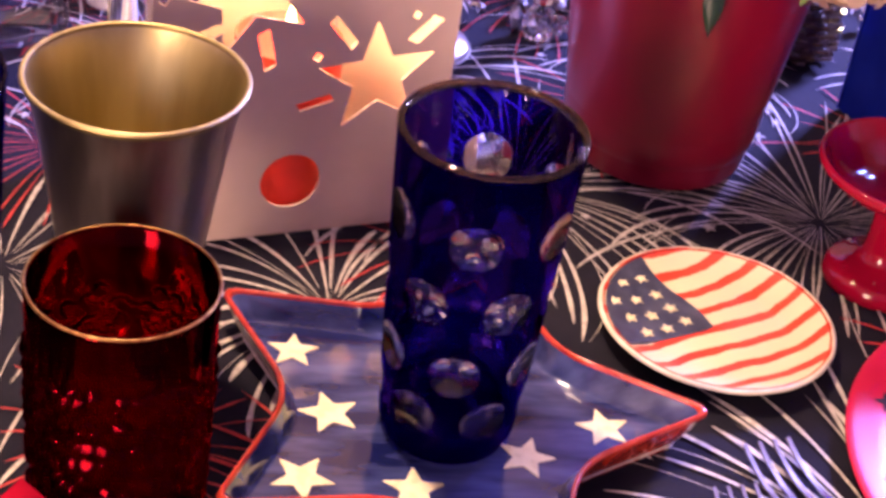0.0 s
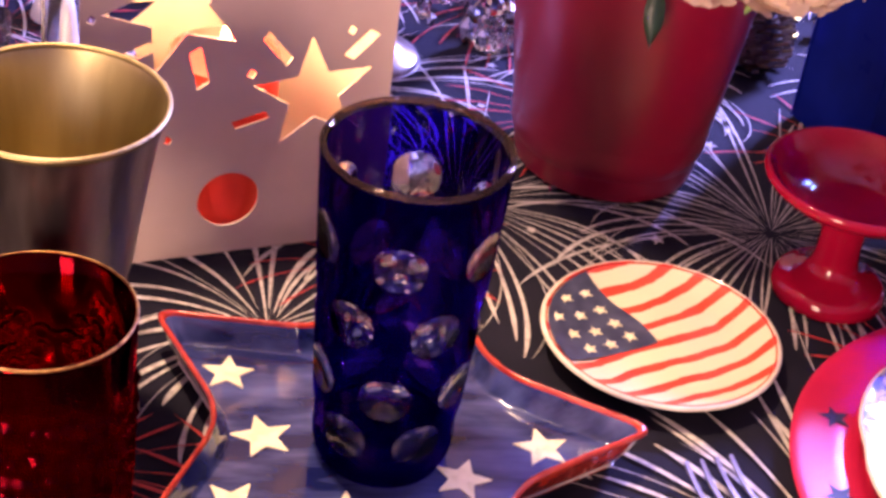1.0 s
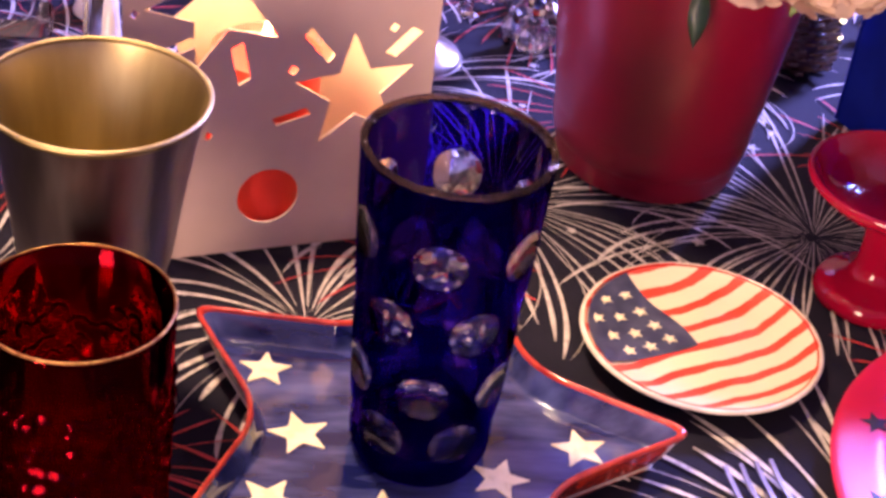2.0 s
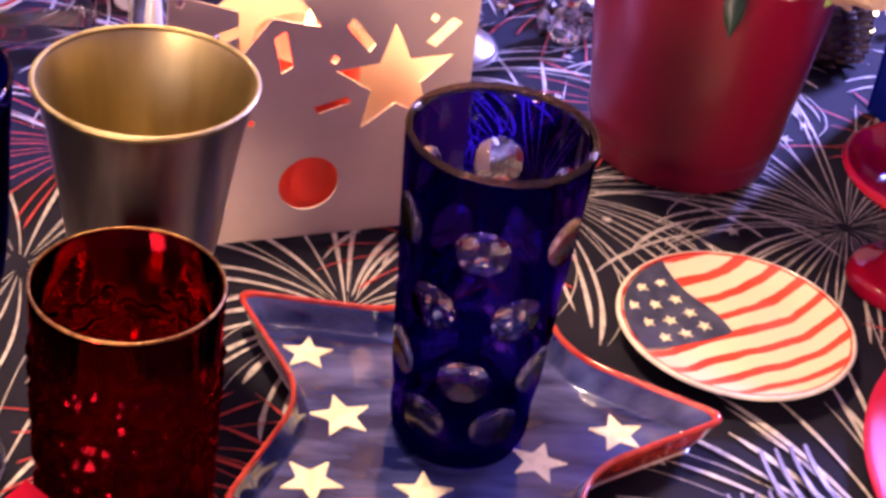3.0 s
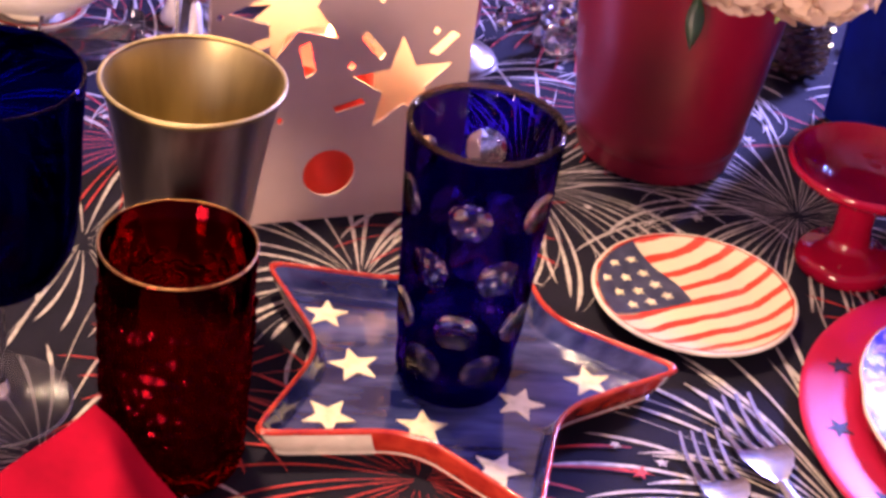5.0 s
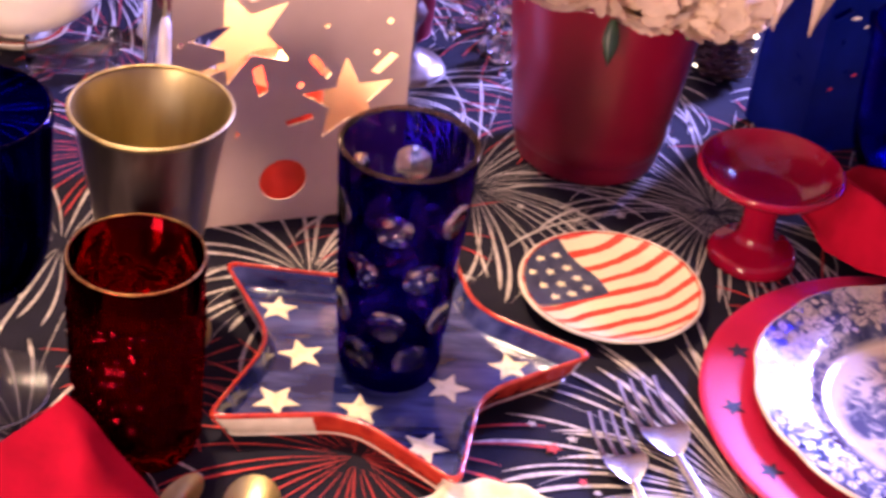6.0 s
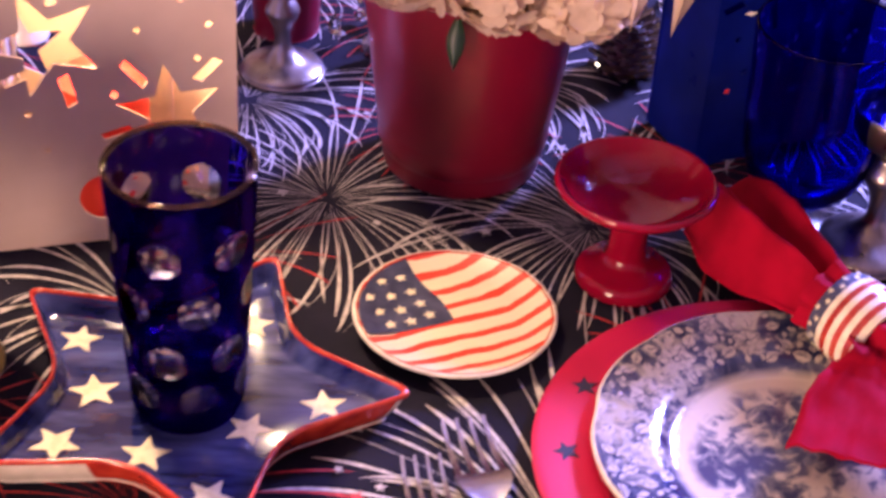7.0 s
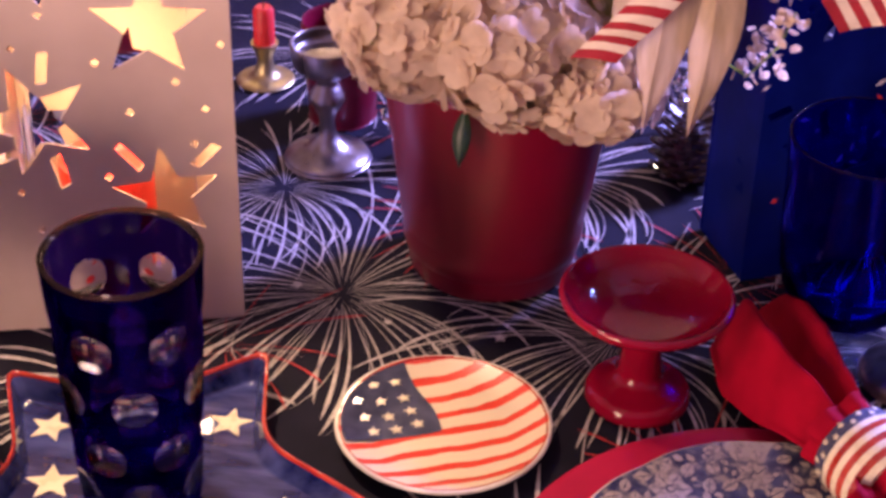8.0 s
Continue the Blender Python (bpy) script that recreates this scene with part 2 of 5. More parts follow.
def tube(points, radii, sides=8, bm=None, closed_ends=True):
    bm = bm or bmesh.new()
    pts = [Vector(p) for p in points]
    rings = []
    for i, p in enumerate(pts):
        d = (pts[min(i + 1, len(pts) - 1)] - pts[max(i - 1, 0)]).normalized()
        side = d.orthogonal().normalized() if i == 0 else (side - d * side.dot(d)).normalized()
        up = d.cross(side)
        r = radii[i] if isinstance(radii, (list, tuple)) else radii
        rings.append([bm.verts.new(p + side * r * math.cos(a) + up * r * math.sin(a)) for a in (2 * math.pi * k / sides for k in range(sides))])
    for lo, hi in zip(rings, rings[1:]):
        for k in range(sides):
            q = (k + 1) % sides
            bm.faces.new((lo[k], lo[q], hi[q], hi[k]))
    if closed_ends:
        bm.faces.new(rings[0][::-1])
        bm.faces.new(rings[-1])
    return bm


def sheet(fn, nu, nv, thick=0.0, bm=None):
    """A grid surface fn(u, v), u and v from 0 to 1, with an optional thickness downwards."""
    bm = bm or bmesh.new()

    def grid(dz):
        return [[bm.verts.new(Vector(fn(i / nu, j / nv)) - Vector((0, 0, dz))) for j in range(nv + 1)] for i in range(nu + 1)]
    top = grid(0)
    for i in range(nu):
        for j in range(nv):
            bm.faces.new((top[i][j], top[i + 1][j], top[i + 1][j + 1], top[i][j + 1]))
    if thick:
        low = grid(thick)
        for i in range(nu):
            for j in range(nv):
                bm.faces.new((low[i][j], low[i][j + 1], low[i + 1][j + 1], low[i + 1][j]))
        edge = [(i, 0) for i in range(nu)] + [(nu, j) for j in range(nv)] + [(i, nv) for i in range(nu, 0, -1)] + [(0, j) for j in range(nv, 0, -1)]
        for k, (i, j) in enumerate(edge):
            a, b = edge[(k + 1) % len(edge)]
            bm.faces.new((top[i][j], low[i][j], low[a][b], top[a][b]))
    return bm


# ---- the room ----
X0, X1, Y0, Y1, Z0, Z1 = -2.2, 2.4, -2.4, WALL_Y, -0.76, 2.0


def slab(name, lo, hi, mat, label):
    return tagged(part(name, box(bmesh.new(), lo, hi), mat, None, label, smooth=False), kind="structure")


slab("floor", (X0, Y0, Z0 - 0.1), (X1, Y1, Z0), FLOOR_WOOD, "brown wooden floor under the table")
slab("ceiling", (X0, Y0, Z1), (X1, Y1, Z1 + 0.1), PLASTER, "plain painted ceiling over the table")
slab("wall_west", (X0 - 0.12, Y0, Z0), (X0, Y1, Z1), PLASTER, "plain painted wall")
slab("wall_east", (X1, Y0, Z0), (X1 + 0.12, Y1, Z1), PLASTER, "plain painted wall")


# The opening is made up to go with the added fill light.
def wall_with_fill_opening():
    bm = bmesh.new()
    a, b, top = FILL_X - 0.40, FILL_X + 0.40, Z0 + 2.05
    for lo, hi in (((X0 - 0.12, Y0 - 0.12, Z0), (a, Y0, Z1)), ((b, Y0 - 0.12, Z0), (X1 + 0.12, Y0, Z1)), ((a, Y0 - 0.12, top), (b, Y0, Z1))):
        box(bm, lo, hi)
    return tagged(part("wall_south", bm, PLASTER, None, "plain painted wall with an added opening behind the fill light", smooth=False), kind="structure")


wall_with_fill_opening()


def wall_with_window():
    bm = bmesh.new()
    wx0, wx1, wz0, wz1 = WINDOW_X - 0.26, WINDOW_X + 0.26, WINDOW_Z - 0.30, WINDOW_Z + 0.30
    for lo, hi in (((X0 - 0.12, Y1, Z0), (wx0, Y1 + 0.12, Z1)), ((wx1, Y1, Z0), (X1 + 0.12, Y1 + 0.12, Z1)),
                   ((wx0, Y1, Z0), (wx1, Y1 + 0.12, wz0)), ((wx0, Y1, wz1), (wx1, Y1 + 0.12, Z1))):
        box(bm, lo, hi)
    wall = part("wall_north", bm, PLASTER, None, "plain painted wall with one small window", smooth=False)
    return tagged(wall, kind="structure")


wall_with_window()

# ---- the table and its cloth ----
TX0, TX1, TY0, TY1 = -0.75, 0.85, -0.42, 1.05


def table():
    t = thing("dining_table", (0, 0, 0), 0, "dark wooden dining table under a printed cloth", "table")
    part("tabletop", box(bmesh.new(), (TX0, TY0, -0.032), (TX1, TY1, -0.0045), 0.004), TABLE_WOOD, t)
    for x in (TX0 + 0.08, TX1 - 0.08):
        for y in (TY0 + 0.08, TY1 - 0.08):
            part("leg", lathe([(0, Z0), (0.022, Z0), (0.026, Z0 + 0.3), (0.036, -0.05), (0.036, -0.033), (0, -0.033)], 20, at=(x, y, 0)), TABLE_WOOD, t)


def tablecloth():
    def fn(u, v):
        o = 0.03
        x, y = TX0 - o + u * (TX1 - TX0 + 2 * o), TY0 - o + v * (TY1 - TY0 + 2 * o)
        out = max(TX0 - x, x - TX1, TY0 - y, y - TY1, 0.0)
        return (x, y, -0.0005 - (0.22 * out / o if out > 0.001 else 0.0))
    cloth = part("tablecloth", sheet(fn, 64, 60, 0.0035), CLOTH, None, angle=1.2)
    tagged(cloth, "dark navy cotton tablecloth printed with white and red firework bursts", "tablecloth")
    return cloth


table()
cloth = tablecloth()


def burst(centre, rays, reach, mat, seed, width=0.0016, sweep=0.35, name="burst_print", inner=0.006, lift=0.0, arc=(0, 360)):
    """Curved brush strokes that fly from one centre, printed on the cloth."""
    rng = random.Random(seed)
    bm = bmesh.new()
    z = 0.0003 + lift
    for k in range(rays):
        a0 = math.radians(arc[0] + (arc[1] - arc[0]) * (k + rng.uniform(-0.28, 0.28)) / rays)
        length = reach * rng.uniform(0.62, 1.08)
        bend = sweep * (math.cos(a0) * 1.0 + rng.uniform(-0.35, 0.35))
        w = width * rng.uniform(0.65, 1.25)
        gap = inner * rng.uniform(0.5, 3.2)
        x, y, a = centre[0] + gap * math.cos(a0), centre[1] + gap * math.sin(a0), a0
        n, row = 14, []
        for s in range(n + 1):
            t = s / n
            half = 0.5 * w * (0.16 + 1.15 * t) * (1.0 if t < 0.86 else max(0.12, (1.02 - t) / 0.16)) * rng.uniform(0.86, 1.14)
            nx, ny = -math.sin(a), math.cos(a)
            row.append((bm.verts.new((x + nx * half, y + ny * half, z)), bm.verts.new((x - nx * half, y - ny * half, z))))
            a -= bend / n * (0.4 + 1.5 * t)
            x, y = x + math.cos(a) * length / n, y + math.sin(a) * length / n
        for (p, q), (r, s2) in zip(row, row[1:]):
            bm.faces.new((p, q, s2, r))
    for f in bm.faces:
        if f.normal.z < 0:
            f.normal_flip()
    return tagged(part(name, bm, mat, cloth, smooth=False), kind="stuff")


WHITE_BURSTS = [(0.0228, 0.2242, 48, 0.145, 1), (0.1959, 0.2380, 50, 0.150, 2), (-0.0609, 0.3293, 40, 0.105, 3), (-0.0661, 0.0844, 34, 0.098, 4),
                (-0.2298, 0.0781, 26, 0.10, 5), (0.3270, 0.4211, 40, 0.11, 6), (0.1146, 0.4084, 36, 0.10, 7), (0.2208, -0.0677, 76, 0.160, 8),
                (0.4043, 0.2725, 34, 0.10, 9), (-0.1932, -0.1086, 32, 0.10, 10), (-0.1944, 0.2926, 34, 0.10, 11), (-0.0953, 0.5182, 34, 0.11, 12),
                (0.1041, 0.5884, 34, 0.11, 13), (-0.3146, 0.4470, 34, 0.11, 14), (0.3035, 0.6385, 34, 0.11, 15), (0.4834, 0.5071, 30, 0.10, 16),
                (-0.3538, 0.2043, 30, 0.10, 17), (-0.0132, -0.2500, 32, 0.10, 18), (0.4548, 0.0744, 30, 0.10, 19), (0.2859, -0.2048, 30, 0.10, 20)]
for i, (x, y, n, r, s) in enumerate(WHITE_BURSTS):
    burst((x, y), n, r, PRINT_WHITE, s, width=0.0027 if i in (3, 7) else 0.0020, sweep=1.0, lift=0.00012 * (i % 5))
for i, (x, y, n, r, s) in enumerate(WHITE_BURSTS):
    burst((x, y), int(n * 0.34), r * 1.18, PRINT_WHITE, s + 60, width=0.0008, sweep=1.5, name="fine_burst_print", lift=0.00135 + 0.00008 * (i % 4))
RED_BURSTS = [(-0.0078, -0.0772, 36, 0.115, 31), (-0.2291, 0.1955, 34, 0.085, 32), (0.0749, 0.3312, 26, 0.075, 33), (0.2495, 0.3299, 26, 0.07, 34),
              (-0.0244, 0.1506, 16, 0.07, 35), (0.2700, 0.1154, 24, 0.08, 36), (-0.1336, -0.0354, 22, 0.07, 37), (0.0246, 0.4741, 24, 0.08, 38), (-0.2744, 0.3487, 22, 0.08, 39)]
for i, (x, y, n, r, s) in enumerate(RED_BURSTS):
    burst((x, y), n, r, PRINT_RED, s, width=0.0017 if i == 0 else 0.0011, sweep=0.5, name="red_burst_print", lift=0.0007 + 0.00012 * (i % 3))


def cloth_stars():
    """Small hand-drawn stars scattered between the bursts."""
    rng = random.Random(77)
    spots = [(0.0889, -0.0242), (0.1229, -0.0677), (0.0908, 0.0110), (0.1532, 0.1746), (0.1301, 0.2136), (0.0603, 0.2050), (0.0650, 0.3156), (0.0250, 0.3337), (0.1647, 0.3256), (0.2246, 0.3136)]
    spots += [(rng.uniform(-0.3, 0.45), rng.uniform(-0.12, 0.6)) for _ in range(46)]
    for x, y in spots:
        pts = star_points(rng.uniform(0.003, 0.0052), 0.42, rng.uniform(0, 72), (x, y), wobble=0.15, rng=rng)
        part("star_print", plate_mesh(pts, 0.0003, 0.0012), PRINT_RED if rng.random() < 0.12 else PRINT_WHITE, cloth, smooth=False)


cloth_stars()

# ---- star dish ----


def star_dish(place, turn):
    t = thing("star_dish", place, turn, "blue glazed star-shaped dish with red rim and cream stars", "dish")
    corners = star_points(0.1285, 0.545)
    base = rounded(corners, 0.011, 0.022, 7)

    def line(k):
        return [(x * k, y * k) for x, y in base]

    def shell(levels, cap=True):
        bm = bmesh.new()
        rows = [[bm.verts.new((x, y, z)) for x, y in line(k)] for k, z in levels]
        n = len(base)
        for lo, hi in zip(rows, rows[1:]):
            for i in range(n):
                q = (i + 1) % n
                bm.faces.new((lo[i], lo[q], hi[q], hi[i]))
        if cap:
            cap_face = bm.faces.new(rows[-1])
            cap_face.normal_update()
            bmesh.ops.triangulate(bm, faces=[cap_face], ngon_method="EAR_CLIP")
        return bm
    bowl = part("bowl", shell([(0.965, 0.0195), (0.938, 0.0152), (0.912, 0.0108), (0.902, 0.0092), (0.893, 0.0080), (0.882, 0.0074), (0.868, 0.0072), (0.6, 0.0072)]), GLAZE_BLUE, t, angle=1.0)
    part("rim", shell([(0.978, 0.0172), (0.998, 0.0182), (1.0, 0.0196), (0.992, 0.0210), (0.977, 0.0213), (0.966, 0.0206), (0.962, 0.0190)], False), GLAZE_RED, t, "brick red painted rim", angle=1.4)
    wall = shell([(0.90, 0.0), (0.885, 0.0006), (0.915, 0.004), (0.955, 0.011), (0.984, 0.0180)], False)
    n = len(base)
    wall.faces.ensure_lookup_table()
    for i, f in enumerate(wall.faces):
        f.material_index = ((i % n) // 8) % 2
    part("outer_wall", wall, [GLAZE_WHITE, GLAZE_RED], t, "outer side painted in red and white blocks", angle=1.4)
    part("foot", plate_mesh(line(0.895), 0.004, 0.0004), GLAZE_WHITE, t, smooth=False)
    inv = t.matrix_world.inverted()
    for x, y, r, a in ((-0.0780, 0.0376, 0.0132, 24), (-0.0549, -0.0034, 0.0150, 42), (-0.0607, -0.0488, 0.0150, -4), (-0.0118, -0.0453, 0.0145, 26),
                       (0.0359, -0.0128, 0.0140, 9), (0.0708, 0.0160, 0.0138, 36), (0.0301, -0.0683, 0.0145, 4), (0.0138, 0.0753, 0.0132, 28)):
        p = inv @ Vector((x, y, 0))
        pts = star_points(r, 0.43, a - turn, (p.x, p.y), soft=0.0011)
        part("painted_star", plate_mesh(pts, 0.0005, 0.0072), GLAZE_CREAM, bowl, "raised cream star")
    return t


star_dish((-0.0046, 0.0042, 0.001), 9.5)

# ---- cobalt tumbler with cut dots ----


def cut_tumbler(place):
    t = thing("cut_glass_tumbler", place, 0, "cobalt blue tumbler with clear cut dots, standing in the star dish", "glass")
    H = 0.155

    def radius(z):
        k = z / H
        return 0.0304 + 0.0092 * k ** 0.85 - (0.0022 * max(0.0, 0.05 - k) / 0.05)
    dots = []
    for z, off in ((0.122, 0), (0.088, 30), (0.053, 0), (0.0265, 30)):
        dots += [(z, math.radians(-90 + off + 60 * k)) for k in range(6)]
    R = 0.0114
    bm = bmesh.new()
    seg, rows = 288, 150
    outer = []
    cut = {}
    for j in range(rows + 1):
        z = H * j / rows
        ring = []
        for k in range(seg):
            a = 2 * math.pi * k / seg
            r = radius(z)
            deep = 0.0
            for dz, da in dots:
                w = (a - da + math.pi) % (2 * math.pi) - math.pi
                d2 = (w * r) ** 2 + (z - dz) ** 2
                if d2 < R * R:
                    deep = max(deep, 0.0026 * (1 - d2 / (R * R)))
                    cut[(j, k)] = True
            ring.append(bm.verts.new(((r - deep) * math.cos(a), (r - deep) * math.sin(a), z)))
        outer.append(ring)
    for j in range(rows):
        for k in range(seg):
            q = (k + 1) % seg
            f = bm.faces.new((outer[j][k], outer[j][q], outer[j + 1][q], outer[j + 1][k]))
            if sum((a, b) in cut for a, b in ((j, k), (j, q), (j + 1, q), (j + 1, k))) >= 3:
                f.material_index = 1
    inner = []
    for r, z in [(radius(H) - 0.0008, H + 0.0012), (radius(H) - 0.0022, H + 0.0012), (radius(H) - 0.0030, H), *[(radius(H * k / 12) - 0.0034, H * k / 12) for k in range(11, 1, -1)],
                 (radius(0.02) - 0.0040, 0.016), (0.018, 0.0125), (0.006, 0.0115)]:
        inner.append([bm.verts.new((r * math.cos(2 * math.pi * k / seg), r * math.sin(2 * math.pi * k / seg), z)) for k in range(seg)])
    for n, (lo, hi) in enumerate(zip([outer[-1], *inner], inner)):
        for k in range(seg):
            q = (k + 1) % seg
            bm.faces.new((lo[k], lo[q], hi[q], hi[k])).material_index = 0 if n < 1 else 1
    bm.faces.new(inner[-1]).material_index = 1
    low = [bm.verts.new((0.026 * math.cos(2 * math.pi * k / seg), 0.026 * math.sin(2 * math.pi * k / seg), 0.0008)) for k in range(seg)]
    for k in range(seg):
        q = (k + 1) % seg
        bm.faces.new((low[k], low[q], outer[0][q], outer[0][k]))
    bm.faces.new(low[::-1])
    part("glass_body", bm, [COBALT, CLEAR], t, angle=0.5)
    part("lip", ring_tube(radius(H) - 0.0013, H + 0.0022, 0.0016, 120, 10, 0.7), SMOKE, t, "dull brownish polished lip")
    return t


cut_tumbler((-0.0025, 0.0019, 0.0086))

# ---- ruby tumbler ----


def ruby_tumbler(place):
    t = thing("ruby_tumbler", place, 0, "deep red textured glass tumbler with worn gold rim", "glass")
    H = 0.127
    bm = bmesh.new()
    seg, rows = 160, 80
    rng = random.Random(5)
    knobs = [(rng.uniform(0.004, 0.098), rng.uniform(0, 2 * math.pi), rng.uniform(0.0020, 0.0036)) for _ in range(640)]
    outer = []
    for j in range(rows + 1):
        z = H * j / rows
        ring = []
        for k in range(seg):
            a = 2 * math.pi * k / seg
            r = 0.0338 + 0.0034 * (z / H)
            ring.append([r, a, z])
        outer.append(ring)
    for kz, ka, kr in knobs:
        for j in range(max(0, int((kz - kr) / H * rows)), min(rows, int((kz + kr) / H * rows) + 1) + 1):
            for dk in range(-6, 7):
                k = (int(ka / (2 * math.pi) * seg) + dk) % seg
                r, a, z = outer[j][k]
                w = (a - ka + math.pi) % (2 * math.pi) - math.pi
                d2 = ((w * 0.035) ** 2 + (z - kz) ** 2) / kr ** 2
                if d2 < 1:
                    outer[j][k][0] = max(r, 0.0338 + 0.0034 * (z / H) + 0.0021 * math.sqrt(1 - d2))
    outer = [[bm.verts.new((r * math.cos(a), r * math.sin(a), z)) for r, a, z in ring] for ring in outer]
    inner = [[bm.verts.new((r * math.cos(2 * math.pi * k / seg), r * math.sin(2 * math.pi * k / seg), z)) for k in range(seg)]
             for r, z in ((0.0362, H + 0.0008), (0.0350, H), (0.0340, 0.10), (0.0322, 0.05), (0.0312, 0.016), (0.028, 0.011), (0.006, 0.010))]
    levels = [*outer, *inner]
    for lo, hi in zip(levels, levels[1:]):
        for k in range(seg):
            q = (k + 1) % seg
            bm.faces.new((lo[k], lo[q], hi[q], hi[k]))
    bm.faces.new(inner[-1])
    bm.faces.new(outer[0][::-1])
    part("glass_body", bm, RUBY, t, angle=1.0)
    part("gold_rim", ring_tube(0.0367, H + 0.0004, 0.0006, 96), GOLD_RIM, t, "thin worn gold rim")
    return t


ruby_tumbler((-0.1325, -0.0874, 0.0002))

# ---- pewter goblet with a brass lining ----


def pewter_goblet(place):
    t = thing("pewter_goblet", place, 0, "pewter goblet with satin brass lining and rolled rim", "goblet")
    H = 0.1625
    out = smooth_profile([(0.0445, H - 0.004), (0.0422, H - 0.014), (0.0392, H - 0.030), (0.0352, H - 0.056), (0.0315, H - 0.080), (0.0240, H - 0.096),
                          (0.0110, H - 0.104), (0.0070, H - 0.112), (0.0078, H - 0.122), (0.0100, H - 0.128), (0.0070, H - 0.134), (0.0085, H - 0.146)], 6)
    part("cup", lathe(out, 96), PEWTER_DARK, t)
    lin = smooth_profile([(0.0458, H - 0.0002), (0.0440, H - 0.004), (0.0414, H - 0.014), (0.0384, H - 0.030), (0.0344, H - 0.056), (0.0306, H - 0.080), (0.0220, H - 0.0935), (0.0, H - 0.096)], 6)
    part("lining", lathe(lin, 96), BRASS, t, "satin brass lining")
    part("rim", ring_tube(0.0457, H - 0.0008, 0.0013, 96), BRASS_DULL, t, "rolled brass rim")
    foot = smooth_profile([(0.0085, H - 0.146), (0.0150, 0.0150), (0.0255, 0.0110), (0.0330, 0.0065), (0.0362, 0.0040), (0.0366, 0.0018), (0.0350, 0.0)], 5)
    part("foot", lathe([*foot, (0.0, 0.0005)], 80), BRASS, t, "round brass foot")
    return t


pewter_goblet((-0.1496, 0.0036, 0.0008))


def stemmed_goblet(place, H, rim, label, stem_low, mat, bowl_low=0.06):
    """A blue bowl on a clear stem and foot."""
    t = thing("stemmed_goblet", place, 0, label, "goblet", "blue goblets on clear stems")
    b = H - bowl_low
    o = smooth_profile([(0.004, bowl_low), (rim * 0.55, bowl_low + 0.004), (rim * 0.84, bowl_low + 0.20 * b), (rim * 0.93, bowl_low + 0.45 * b), (rim * 0.96, bowl_low + 0.75 * b), (rim, H)], 7)
    i = smooth_profile([(rim - 0.0020, H), (rim * 0.96 - 0.002, bowl_low + 0.75 * b), (rim * 0.93 - 0.002, bowl_low + 0.45 * b), (rim * 0.82 - 0.002, bowl_low + 0.22 * b), (rim * 0.5, bowl_low + 0.010), (0.0, bowl_low + 0.008)], 7)
    part("bowl", lathe([(0.0, bowl_low), *o, (rim - 0.001, H + 0.0008), *i], 96), mat, t, "cobalt blue glass bowl")
    part("lip", ring_tube(rim - 0.001, H + 0.0004, 0.0006, 96), SMOKE, t, "thin polished lip")
    s = smooth_profile([(0.0060, bowl_low - 0.0005), (0.0042, bowl_low - 0.006), (0.0060, bowl_low * 0.55), (0.0044, bowl_low * 0.3), (0.0080, 0.007), (0.024, 0.0035), (stem_low, 0.0018), (stem_low + 0.0006, 0.0008)], 6)
    part("stem", lathe([(0.0, bowl_low - 0.0005), *s, (stem_low - 0.002, 0.0002), (0.0, 0.0008)], 80), CLEAR_WORN, t, "clear glass stem and foot")
    return t


stemmed_goblet((-0.2282, -0.0720, 0.0008), 0.192, 0.046, "cobalt blue glass goblet on a clear glass foot", 0.037, COBALT_DARK, bowl_low=0.074)
stemmed_goblet((0.3249, 0.2746, 0.0008), 0.148, 0.047, "cobalt blue wine goblet with fluted bowl beside napkin", 0.036, COBALT_DEEP, bowl_low=0.026)

# ---- star lantern bags ----
LANTERN_CUTS = dict(
    stars=[((0.1014, 0.0905), 0.0325, 95), ((0.030, 0.1435), 0.0360, 38), ((0.0975, 0.2000), 0.0340, 15), ((0.035, 0.236), 0.024, 70)],
    slits=[((0.0743, 0.1257), (0.088, 0.1089), 0.0026), ((0.0395, 0.1212), (0.0446, 0.0992), 0.0032), ((0.1174, 0.1088), (0.1318, 0.1232), 0.0030),
           ((0.0599, 0.0757), (0.0787, 0.081), 0.0024), ((0.0389, 0.1874), (0.0361, 0.1663), 0.0030), ((0.004, 0.118), (0.020, 0.124), 0.0030), ((0.128, 0.225), (0.134, 0.243), 0.003)],
    dots=[(0.0839, 0.1465), (0.1262, 0.1465), (-0.0100, 0.140), (0.0687, 0.1044), (0.0276, 0.0708), (0.1367, 0.1869), (0.1103, 0.1648), (0.1188, 0.1244),
          (0.0388, 0.2088), (0.0221, 0.1892), (0.0668, 0.1785), (0.0185, 0.097)])


